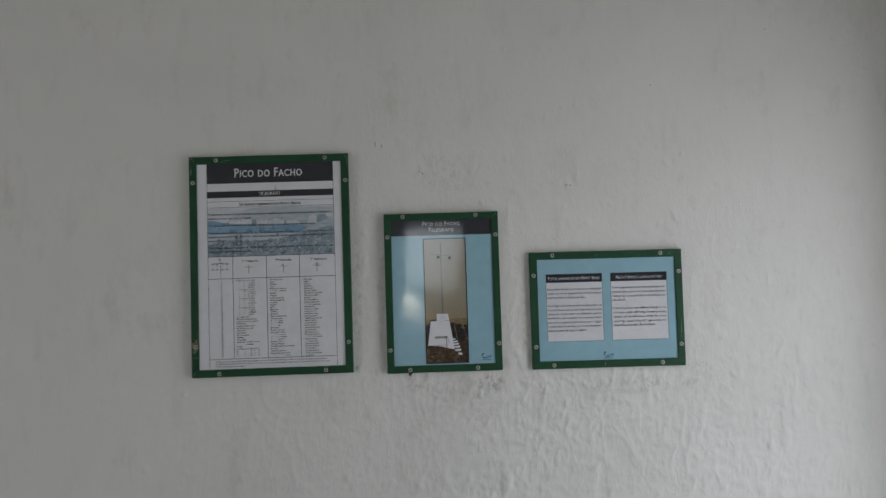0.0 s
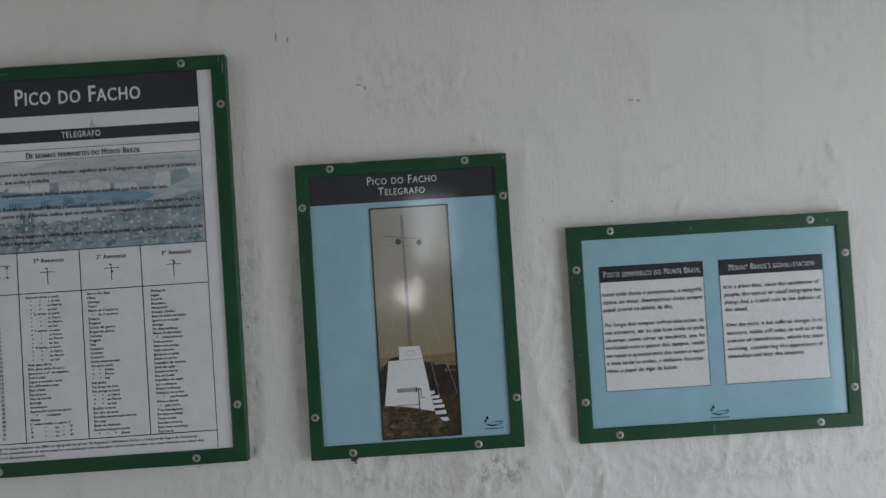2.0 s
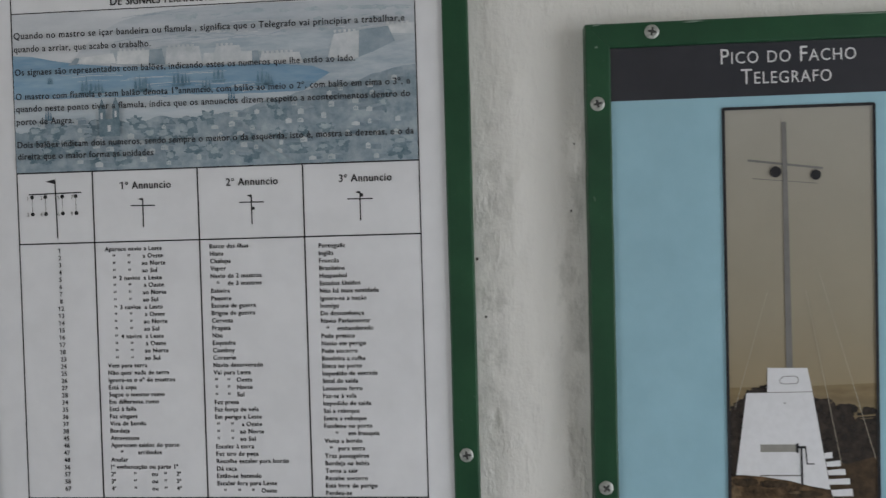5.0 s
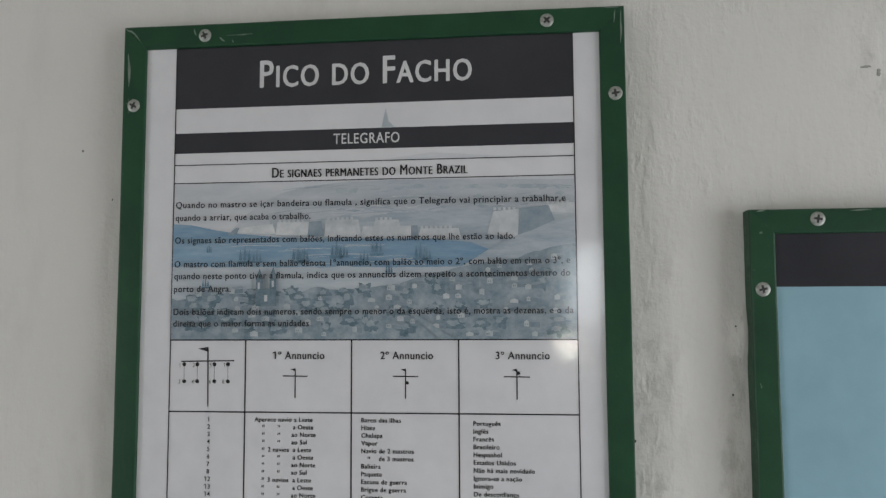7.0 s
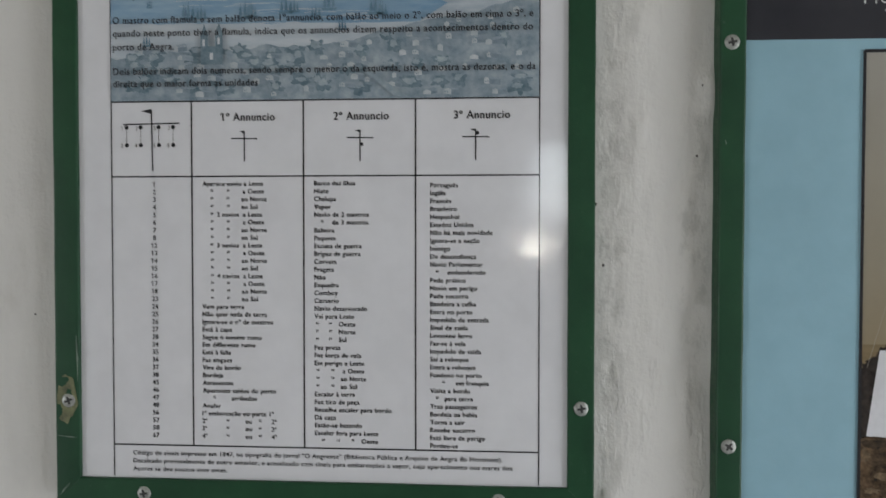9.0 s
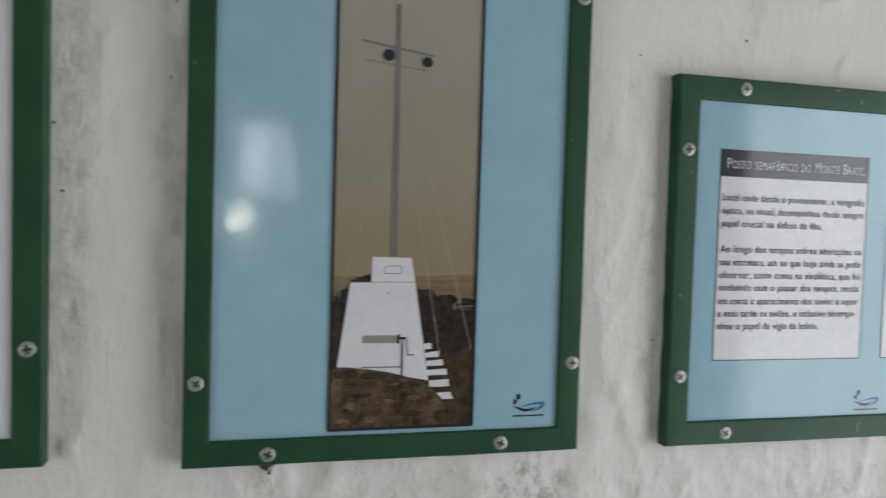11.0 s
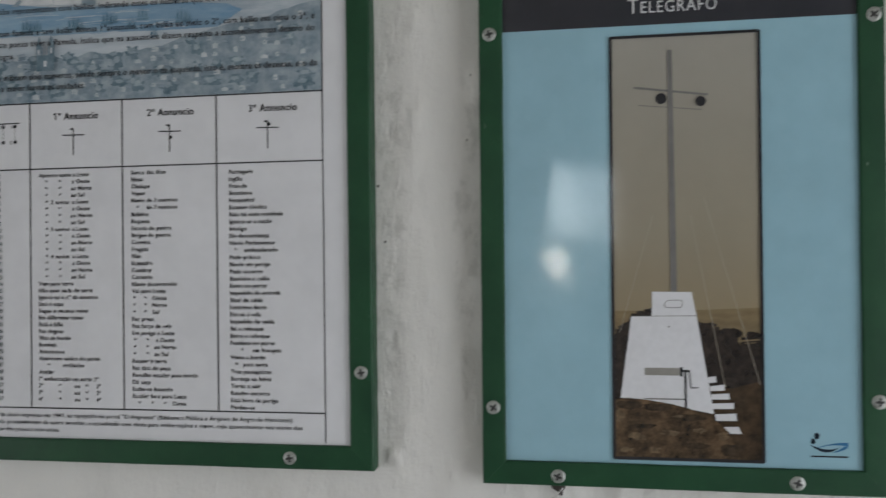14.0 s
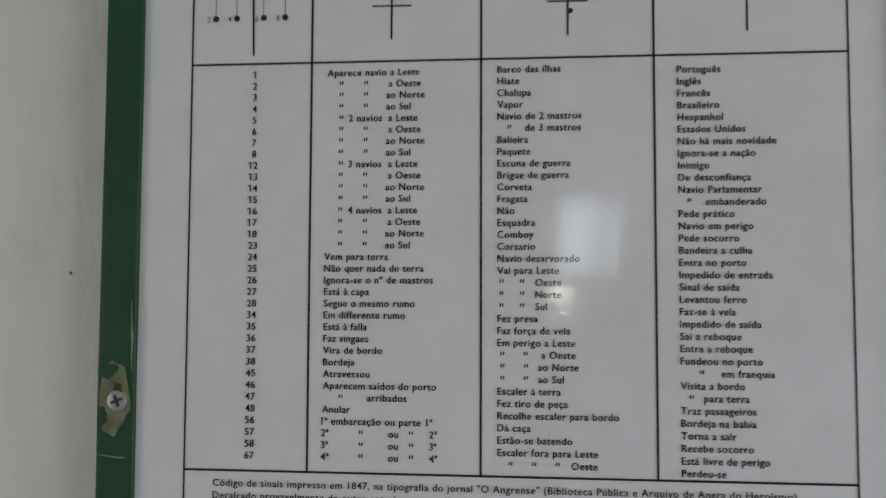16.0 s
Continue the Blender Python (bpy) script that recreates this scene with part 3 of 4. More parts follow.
def ditto(x, z):
    printed("ditto_mark", [stroke((x - 0.5, z + 2.6), (x - 0.7, z + 1.2), 0.5), stroke((x + 0.5, z + 2.6), (x + 0.3, z + 1.2), 0.5)], INK, sheet, 3)


for n, code in enumerate(CODES):
    line = row_text(str(code), -102.3, -34.7 - 4.635 * n, True)
    if str(code)[0] == "1":
        flag_one(line, ROW_CAP)
    z = -34.5 - 4.64 * n
    if n < 16:
        side = SIDES[n % 4]
        if n == 0:
            row_text("Aparece navio a Leste", -72.3, z)
        elif n % 4 == 0:
            ditto(-66.3, z)
            row_text("%d navios" % (n // 4 + 1), -63.4, z)
            row_text(side, -47.3, z)
        else:
            ditto(-66.3, z)
            ditto(-56.3, z)
            row_text(side, -47.3 if n % 4 == 1 else -48.2, z)
    elif n < 28:
        row_text(FIRST[n - 16], -72.8, z)
    elif n == 28:
        ditto(-65.5, z)
        row_text("arribados", -55.0, z)
    elif n == 29:
        row_text("Anular", -73.0, z)
    elif n == 30:
        row_text("1ª embarcação ou parte 1ª", -73.2, z)
    else:
        row_text("%dª" % (n - 29), -73.3, z)
        ditto(-57.2, z)
        row_text("ou", -46.4, z)
        ditto(-37.2, z)
        row_text("%dª" % (n - 29), -30.2, z)
    z = -34.4 - 4.69 * n
    if SECOND[n]:
        row_text(SECOND[n], -3.6, z)
    elif n == 5:
        ditto(1.3, z)
        row_text("de 3 mastros", 7.4, z)
    elif n < 22:
        ditto(-1.8, z)
        ditto(6.2, z)
        row_text(("Oeste", "Norte", "Sul")[n - 18], 11.2, z)
    elif n < 28:
        ditto(-1.5, z)
        ditto(7.6, z)
        row_text(SIDES[n - 23], 13.5 if n == 24 else 12.2, z)
    else:
        for x in (1.6, 10.8, 19.7):
            ditto(x, z)
        row_text("Oeste", 24.8, z)
    z = -35.8 - 4.70 * n
    if THIRD[n]:
        row_text(THIRD[n], 66.3, z)
    else:
        ditto(70.6 if n != 25 else 74.5, z)
        row_text({11: "embanderado", 25: "em franquia", 27: "para terra"}[n], {11: 76.6, 25: 81.6, 27: 75.0}[n], z)
for body, z, right in (
    ("Código de sinais impresso em 1847, na tipografia do jornal \"O Angrense\" (Biblioteca Pública e Arquivo de Angra do Heroísmo).", -198.6, 109.4),
    ("Decalcado provavelmente de outro anterior, e actualizado com sinais para embarcações a vapor, cujo aparecimento nos mares dos", -203.5, 115.3),
    ("Açores se deu poucos anos antes.", -208.4, -57.9),
):
    write(sheet, body, -117.0, z, 2.7, right=right, bold=0.014)

# the tinted engraving of the bay behind the paragraphs
PT, PB = 117.6, 17.0


def tint(name, low, high, scale=240.0, cut=(0.35, 0.65), stretch=(1, 1, 1)):
    """Mottled printing ink between two tones."""
    m, nt, b = nodes_of(name)
    a = noise_node(nt, scale, 6.0, 0.7, stretch)
    c = noise_node(nt, scale * 0.25, 3.0, 0.5, stretch, (2, 2, 2))
    r1 = ramp(nt, a.outputs[0], [(cut[0], low), (cut[1], high)])
    r2 = ramp(nt, c.outputs[0], [(0.3, (0.82, 0.84, 0.86)), (0.7, (1.06, 1.05, 1.04))])
    nt.links.new(mix(nt, "MULTIPLY", 1.0, r1.outputs[0], r2.outputs[0]), b.inputs["Base Color"])
    b.inputs["Roughness"].default_value = GLOSS
    cockle(nt, b)
    return m


HAZE = tint("engraving_sky", (0.54, 0.56, 0.60), (0.64, 0.65, 0.68), 40.0, stretch=(0.5, 1, 1.6))
HILL = tint("engraving_hill", (0.33, 0.39, 0.45), (0.51, 0.55, 0.59), 70.0, stretch=(0.35, 1, 1.5))
FARHILL = tint("engraving_far_hill", (0.44, 0.48, 0.53), (0.56, 0.58, 0.62), 60.0, stretch=(0.4, 1, 1.5))
SEA = tint("engraving_sea", (0.17, 0.3, 0.44), (0.3, 0.42, 0.52), 60.0, stretch=(0.3, 1, 2.0))
SHOAL = tint("engraving_shallows", (0.37, 0.44, 0.51), (0.52, 0.56, 0.60), 50.0, stretch=(0.3, 1, 2.0))
TOWN = tint("engraving_town", (0.17, 0.235, 0.285), (0.35, 0.405, 0.45), 90.0)
TREE = tint("engraving_trees", (0.1, 0.16, 0.2), (0.22, 0.285, 0.33), 160.0)
CROWN = tint("engraving_crowns", (0.22, 0.29, 0.335), (0.36, 0.415, 0.455), 160.0)
STONE = tint("engraving_stone", (0.50, 0.53, 0.56), (0.64, 0.65, 0.67), 160.0)
ROOF = tint("engraving_roof", (0.18, 0.24, 0.29), (0.28, 0.34, 0.39), 150.0)
FRONT = tint("engraving_front", (0.38, 0.43, 0.47), (0.52, 0.55, 0.58), 140.0)
SCRUB = tint("engraving_scrub", (0.34, 0.40, 0.45), (0.44, 0.49, 0.53), 120.0)
SHADE = tint("engraving_shade", (0.22, 0.285, 0.335), (0.32, 0.375, 0.425), 120.0)
SHIP = tint("engraving_ship", (0.10, 0.20, 0.28), (0.18, 0.28, 0.36), 200.0)

rng = random.Random(11)


def ridge_line(x0, x1, z0, z1, amp, seed, n=40):
    return [(x0 + (x1 - x0) * k / n, z0 + (z1 - z0) * k / n + amp * noise.noise((k * 0.21, seed, 0.5)) + amp * 0.35 * noise.noise((k * 0.8, seed, 3.5))) for k in range(n + 1)]


def smear(x, z, long_, wide, seed, slope=0.0):
    """A long thin brushed streak with ragged ends."""
    n = 12
    up = [(x + long_ * (k / n - 0.5), z + slope * long_ * (k / n - 0.5) + wide * math.sin(math.pi * k / n) * (0.6 + 0.8 * noise.noise((k * 0.6, seed, 1.0)))) for k in range(n + 1)]
    down = [(px, pz - 0.35 * wide - 0.5 * wide * abs(noise.noise((k * 0.9, seed, 7.0)))) for k, (px, pz) in enumerate(up)]
    return up + down[::-1]


L0, R0 = LX + 0.4, RX - 0.4
printed("engraving_sky", [bar(L0, R0, PB, PT)], HAZE, sheet, 1, "pale printed sky of a bay view")
# the mountain across the bay, rising from the west point to the east
printed("engraving_hill", [[(-92, 84)] + [(x, min(PT, z)) for x, z in ((-82, 95), (-70, 104), (-58, 110), (-40, 114.5), (-18, 116.5), (10, 117.2), (40, 117.4), (R0, 115.5))] + [(R0, 70), (-40, 78)]], FARHILL, sheet, 2)
streaks = [smear(rng.uniform(-40, 120), rng.uniform(96, 114), rng.uniform(14, 46), rng.uniform(0.6, 1.8), k * 1.7, rng.uniform(-0.04, 0.10)) for k in range(26)]
tagged(printed("engraving_hatching", streaks, HILL, sheet, 2.3), "grey printed streaks on the hillside", kind="stuff")
printed("engraving_hill", [[(-64, 84)] + ridge_line(-64, 30, 92, 97, 2.0, 5.0) + ridge_line(32, R0, 97, 100, 2.4, 6.0, 26) + [(R0, 62), (20, 66)]], HILL, sheet, 3)
scrub = []
for k in range(44):
    x = rng.uniform(-20, 124)
    scrub.append(blob(x, (112.5 - 0.00045 * (x - 42) ** 2) + rng.uniform(-1.0, 1.0) if k < 26 else rng.uniform(98, 107), rng.uniform(1.6, 4.6), rng.uniform(0.6, 1.4), k * 1.3, 14, 0.7))
tagged(printed("engraving_scrub", scrub, SCRUB, sheet, 3.1), "grey-green printed scrub", kind="stuff")
pale = [smear(rng.uniform(-10, 118), rng.uniform(92, 108), rng.uniform(12, 34), rng.uniform(0.5, 1.3), 60 + k * 2.7, rng.uniform(-0.03, 0.08)) for k in range(18)]
tagged(printed("engraving_field", pale, STONE, sheet, 4.0), "pale printed fields", kind="stuff")
printed("engraving_sea", [[(L0, 57), (L0, 91.5), (-116, 90.5), (-100, 87), (-84, 84.5), (-60, 82), (-30, 80.5), (0, 80), (40, 79.5), (66, 77), (78, 72), (70, 67), (60, 62), (20, 60), (-40, 57)]], SEA, sheet, 4.5, "blue printed sea")
ripples = [smear(rng.uniform(-112, 40), rng.uniform(62, 78), rng.uniform(14, 40), rng.uniform(0.5, 1.2), 90 + k * 1.9) for k in range(22)]
tagged(printed("engraving_ripple", ripples, SHOAL, sheet, 4.52), "pale printed ripples", kind="stuff")
printed("engraving_shallow_water", [[(L0, 40)] + ridge_line(L0, 70, 63, 62, 2.0, 2.6) + [(R0, 66), (R0, 40)]], SHOAL, sheet, 5.0)
forts = [[(-90, 85), (-84, 88.5), (-62, 90.5), (-60, 84)], [(-60, 83.5), (-59, 91.5), (-38, 91.5), (-36, 82.5)], [(-28, 82), (-27, 92.5), (-6, 92.5), (-4, 81)], [(-4, 81), (-3, 88), (28, 88), (32, 80)],
         [(4, 88), (5, 92), (20, 92), (21, 88)], [(32, 80), (34, 86), (58, 86), (60, 79)], [(76, 82), (80, 96), (96, 97.5), (95, 79)], [(112, 95), (113, 100), (R0, 101), (R0, 94)]]
for k, fort in enumerate(forts):
    printed("engraving_fort", [fort], STONE, sheet, 5.3 + 0.03 * k, "pale printed fort wall")
teeth = [bar(x, x + 1.7, z - 0.2, z + 1.5) for x0, x1, z in ((-58, -40, 91.5), (-26, -8, 92.5), (5, 19, 92), (34, 57, 86), (80, 95, 97), (113, 128, 100.5)) for x in [x0 + 3.0 * k for k in range(int((x1 - x0) / 3.0))]]
tagged(printed("engraving_battlement", teeth, STONE, sheet, 5.6), "pale printed battlements", kind="stuff")
for face in ([(95, 79), (96, 97.5), (114, 99.5), (118, 90), (124, 86), (106, 79)], [(-39, 82), (-38, 91.5), (-30, 92), (-28, 82)], [(-92, 84), (-86, 88.5), (-84, 88), (-86, 84)], [(28, 80), (28, 88), (32, 88), (33, 80)]):
    printed("engraving_fort", [face], SHADE, sheet, 7.2, "shaded printed fort face")
printed("engraving_hill", [[(60, 62), (76, 72), (92, 80), (104, 84), (118, 90), (R0, 93), (R0, 56)]], HILL, sheet, 7.4)
for x, z, s in ((-80, 66, 1.2), (-72, 66, 0.9), (-45, 66, 1.2), (-41, 66.5, 0.9), (-20, 68.5, 1.1), (-15, 69, 0.8), (-2, 65, 0.9), (6, 70, 1.1), (34, 67, 1.15), (38, 67, 0.8), (-104, 73, 0.5), (14, 58, 0.7), (-106, 50, 0.7)):
    hull = [(x - 4.4 * s, z + 0.6 * s), (x - 3.4 * s, z - 0.7 * s), (x + 3.4 * s, z - 0.7 * s), (x + 4.6 * s, z + 0.9 * s)]
    marks = [hull]
    for dx, hh in ((-2.4, 7), (0, 8.8), (2.4, 6.4)):
        marks += [stroke((x + dx * s, z), (x + dx * s, z + hh * s), 0.4), [(x + dx * s - 1.0 * s, z + 1.2 * s), (x + dx * s + 0.9 * s, z + 1.2 * s), (x + dx * s + 0.4 * s, z + hh * 0.75 * s), (x + dx * s - 0.4 * s, z + hh * 0.75 * s)]]
    printed("engraving_ship", marks, SHIP, sheet, 7.5)
# the town: back rows first, gardens and gabled houses, higher on the east side
printed("engraving_town", [[(L0, PB)] + ridge_line(L0, 20, 44, 50, 4, 9.0, 40) + ridge_line(22, R0, 52, 76, 3, 3.0, 30) + [(R0, PB)]], TOWN, sheet, 7.9, "mottled grey-blue printed rooftops")
trees, crowns, fronts, gables, roofs = [], [], [], [], []
for row in range(7):
    for k in range(17):
        x = -124 + 247 * (k + rng.uniform(0.1, 0.9)) / 17
        base = 47 - row * 4.6 + (6 - row) / 6 * 24 * max(0, (x - 10) / 120) + rng.uniform(-1.6, 1.6)
        if x < -118 or x > 123 or base < 19.5:
            continue
        if rng.random() < (0.60 if x < 0 else 0.30):
            rx, rz = rng.uniform(3.8, 7.4), rng.uniform(2.8, 5.0)
            base = max(base, PB + rz + 1.2)
            trees.append(blob(x, base, min(rx, 128 - abs(x)) * 0.85, rz * 0.85, k + row * 3.1, 26, 0.95))
            crowns.append(blob(x - 0.9, base + rz * 0.3, rx * 0.5, rz * 0.42, k * 2.3 + row, 14, 0.7))
        else:
            w, h, d = rng.uniform(2.4, 5.2), rng.uniform(1.5, 3.0), rng.uniform(4.0, 9.0)
            slant = rng.choice((-1, 1)) * rng.uniform(0.4, 1.2)
            base = max(base - 1.5, PB + 1.8)
            fronts.append([(x, base), (x + w, base + 0.25 * slant), (x + w, base + h), (x + w / 2, base + h + 0.9), (x, base + h)])
            roofs.append([(x + w / 2 - 0.2, base + h + 1.1), (x + w + 0.2, base + h), (x + w + d * 0.8, base + h + 0.3 + slant), (x + w / 2 + d * 0.8, base + h + 1.5 + slant)])
            gables.append([(x + w, base + 0.25 * slant), (x + w + d * 0.75, base + slant), (x + w + d * 0.75, base + h + slant * 0.6), (x + w, base + h)])
for name, shapes, ink, level, label in (("engraving_foliage", trees, TREE, 8.0, "blue-grey printed tree clumps"), ("engraving_crown", crowns, CROWN, 9.9, "lighter printed treetops"),
                                        ("engraving_wall", gables, ROOF, 11.8, "shaded printed house sides"), ("engraving_masonry", fronts, FRONT, 13.6, "pale printed house fronts"),
                                        ("engraving_roofing", roofs, SHADE, 15.4, "grey-blue printed roofs")):
    tagged(printed(name, shapes, ink, sheet, level), label, kind="stuff")
panes = [bar(x + 0.7, x + 1.3, z + 0.8, z + 1.7) for (x, z), *_ in fronts[::2]] + [bar(x + 1.9, x + 2.4, z + 0.8, z + 1.7) for (x, z), *_ in fronts[::2]]
tagged(printed("engraving_pane", panes, ROOF, sheet, 17.2), "dark printed windows", kind="stuff")
# the long street running up to the harbour
printed("engraving_street", [[(46, PB + 0.4), (54, PB + 0.4), (38, 28), (30, 33), (28, 32.4)]], CROWN, sheet, 18.8)
church = [bar(-72, -67.5, 38, 55), bar(-63, -58.5, 38, 56), bar(-67.5, -63, 38, 49), [(-72.4, 55), (-67.1, 55), (-69.7, 62)], [(-63.4, 56), (-58.1, 56), (-60.7, 63)]]
printed("engraving_church", church, TREE, sheet, 19.0, "printed church with two towers")
printed("engraving_church", [bar(-70.8, -69.4, 49, 53), bar(-61.6, -60.2, 50, 54), bar(-66.4, -64.4, 41, 45)], STONE, sheet, 19.3)
printed("engraving_spire", [[(9.0, 151.4), (17.5, 151.4), (13.5, 155.5), (11.6, 164)], [(10.2, 151.4), (16, 151.4), (14.2, 154), (12.4, 154.4)]], HILL, sheet, 2)
printed("engraving_hill", [[(10, 130.6), (90, 130.6), (70, 132.4), (40, 134.5), (25, 132.6)]], HAZE, sheet, 2)

# wear on this frame: chipped corners, filler round one screw
scuffs(sign, [((-158.8, 222.8), (-153, 219.4), 1.0), ((-154, 221), (-149, 214.5), 0.5), ((-112.4, 220.8), (-110, 216), 0.7), ((-95, 214.6), (-91, 211.6), 0.8), ((-86, 212.5), (-85.4, 210.6), 0.7),
              ((-156.6, 206), (-156, 184), 1.1), ((-155.8, 176), (-155.4, 166), 0.7), ((158.5, 221.5), (157.5, 213), 0.5), ((162, 221), (161.4, 200), 0.7), ((152, 222.8), (161, 222.8), 0.5),
              ((-158, 173.0), (-154, 171.4), 0.5), ((-146.0, -122), (-145.6, -150), 0.7), ((-158.6, -183), (-146, -184), 0.5), ((-158, -220), (-151, -212), 0.5), ((-90, 215.4), (-72, 216.0), 0.4)])
bm = bmesh.new()
vs = [bm.verts.new((px * MM, FACE - 0.0003, pz * MM)) for px, pz in blob(-152.5, -160.5, 6.4, 13.6, 3.3, 40, 0.3)]
bm.faces.new(vs)
part("filler_patch", bm, PATCH, sign, "yellowed filler daubed round a screw")
bm = bmesh.new()
for o in (blob(-155, -150, 3.4, 3.2, 8.3, 20, 0.6), blob(-151, -157, 1.6, 2.6, 2.1, 20, 0.6), blob(-157.5, -168, 2.0, 4.0, 5.1, 20, 0.6)):
    bm.faces.new([bm.verts.new((px * MM, FACE - 0.0005, pz * MM)) for px, pz in o])
part("paint_remnant", bm, GREEN, sign)

# ---- sign with the photograph of the signal mast ----
B_SCREWS = [(-78.3, 156.2), (71.1, 156.6), (-110.8, 114.9), (111.0, 115.0), (-110.4, -115.2), (111.4, -107.7), (-71.3, -156.2), (66.3, -155.8)]
PRINT[:] = 1.0, 0.3, 1.0, 1.1
sign, sheet = framed_sign(0.2423, 1.6966, 0.74, 0.2346, 0.3249, 0.0146, B_SCREWS, BLUE,
                          "pale blue signal mast photograph sign in dark green frame")
printed("title_band", [bar(-106, 106, 115.3, 150.5)], BAND, sheet, 1, "charcoal title band")
write(sheet, "Pico do Facho", -38.5, 134.8, 8.8, LETTER, right=38.6, small_caps=True, bold=0.0)
write(sheet, "Telegrafo", -27.0, 122.6, 8.8, LETTER, right=24.6, small_caps=True, bold=0.0)
PX0, PX1, PZ0, PZ1 = -37.6, 47.8, -145.3, 108.2


def photo_sky():
    m, nt, b = nodes_of("photo_sky")
    co = nt.nodes.new("ShaderNodeTexCoord")
    sp = nt.nodes.new("ShaderNodeSeparateXYZ")
    nt.links.new(co.outputs["Object"], sp.inputs[0])
    mr = nt.nodes.new("ShaderNodeMapRange")
    mr.inputs["From Min"].default_value, mr.inputs["From Max"].default_value = -0.062, 0.108
    nt.links.new(sp.outputs["Z"], mr.inputs["Value"])
    r = ramp(nt, mr.outputs[0], [(0.0, (0.27, 0.215, 0.135)), (0.3, (0.285, 0.25, 0.188)), (1.0, (0.325, 0.308, 0.275))])
    c = noise_node(nt, 30.0, 4.0, 0.6)
    v = ramp(nt, c.outputs[0], [(0.3, (0.93, 0.93, 0.93)), (0.7, (1, 1, 1))])
    nt.links.new(mix(nt, "MULTIPLY", 1.0, r.outputs[0], v.outputs[0]), b.inputs["Base Color"])
    b.inputs["Roughness"].default_value = GLOSS
    cockle(nt, b)
    return m


SAND = tint("photo_far_field", (0.17, 0.125, 0.07), (0.24, 0.18, 0.10), 120.0, stretch=(0.4, 1, 1.5))
BUSH = tint("photo_bushes", (0.009, 0.007, 0.007), (0.042, 0.032, 0.027), 220.0)
SLOPE = tint("photo_slope", (0.02, 0.014, 0.010), (0.075, 0.047, 0.026), 120.0)
ROCK = tint("photo_rock", (0.018, 0.012, 0.008), (0.16, 0.10, 0.053), 150.0, (0.34, 0.72))
DIM = laminate("photo_far_yard", (0.19, 0.18, 0.165), GLOSS, 0.1, 60.0)
STAY = laminate("photo_stay", (0.35, 0.31, 0.25), GLOSS, 0.1, 60.0)
WHITE = laminate("photo_white", (0.66, 0.66, 0.69), GLOSS, 0.02, 40.0)
printed("photo_sky", [bar(PX0, PX1, -70, PZ1)], photo_sky(), sheet, 1, "grey to tan printed sky")
printed("photo_field", [[(PX0, -90), (PX0, -57), (10, -56.5), (PX1, -55), (PX1, -90)]], SAND, sheet, 2)
printed("photo_slope", [bar(PX0, PX1, PZ0, -76)], SLOPE, sheet, 2, "dark brown printed slope")
printed("photo_bushes", [[(10, -100)] + ridge_line(10, 34, -62, -70, 3, 2.0, 24) + ridge_line(35, PX1, -76, -70, 4, 4.0, 16) + [(PX1, -98), (30, -103)],
                         [(PX0, -112)] + ridge_line(PX0, -24, -70, -58, 4, 6.0, 16) + ridge_line(-24, -14, -58, -56, 2, 1.5, 10) + [(-16, -112)]], BUSH, sheet, 3)
printed("photo_bushes", [blob(rng.uniform(14, 46), rng.uniform(-92, -70), rng.uniform(2, 4.5), rng.uniform(2, 4), k * 2.1) for k in range(16)], BUSH, sheet, 2.1)
rag = []
for k in range(46):  # ragged leafy tops
    bx = rng.uniform(12, 33) if k < 18 else rng.uniform(34, 46.5) if k < 32 else rng.uniform(-36, -15)
    top = (-63 - (bx - 12) * 0.36) if k < 18 else (-76 + (bx - 34) * 0.4) if k < 32 else (-70 + (bx + 36) * 0.6)
    rag.append(blob(bx, top + rng.uniform(-2.5, 1.6), rng.uniform(0.8, 1.7), rng.uniform(0.7, 1.6), k * 1.9, 12, 0.8))
tagged(printed("photo_foliage", rag, BUSH, sheet, 3.05), "dark printed leaves", kind="stuff")
printed("photo_shore", [stroke((34, -74.8), (46.5, -73.8), 0.8), stroke((38, -76.0), (45, -75.6), 0.4)], SAND, sheet, 4)
printed("photo_mast", [[(-4.3, 99.6), (-1.7, 99.6), (-0.2, -45.6), (-3.9, -45.6)]], GREY, sheet, 4, "grey printed signal mast")
printed("photo_crossbar", [stroke((-24.2, 77.6), (18.8, 71.8), 1.3)], GREY, sheet, 5)
printed("photo_crossbar", [stroke((-21.4, 66.8), (15.8, 63.0), 0.55)], DIM, sheet, 3)
printed("photo_ball", [disc(-8.2, 70.4, 3.3, 20)], INK, sheet, 6, "black signal ball")
printed("photo_ball", [disc(14.7, 68.0, 3.0, 20)], INK, sheet, 6, "black signal ball")
printed("photo_stay", [stroke((8, 0), (27, -103), 0.35), stroke((16, 10), (46.5, -100), 0.35), stroke((-14, 0), (-34, -70), 0.25)], STAY, sheet, 4)
printed("photo_tower", [[(-33.8, -109.2), (-27.1, -60.3), (10.9, -59.9), (20.3, -118), (4, -115), (-16, -110.6)], [(-15.1, -60.1), (-14.7, -45.4), (8.2, -45.7), (10.9, -59.8)]], WHITE, sheet, 4, "white printed watch tower")
printed("photo_tower_line", [stroke((-27, -60.2), (11, -59.8), 0.4), stroke((-20, -109.6), (4.2, -109.6), 0.8), disc(-5.2, -66.4, 0.5, 8)], GREY, sheet, 5)
ring = [(-7, -55), (1.6, -55), (2.8, -53.6), (2.6, -51.2), (1.2, -50.4), (-5.6, -50.6), (-7.8, -52.6)]
printed("photo_plaque", [stroke(ring[k], ring[(k + 1) % 7], 0.4) for k in range(7)], GREY, sheet, 5)
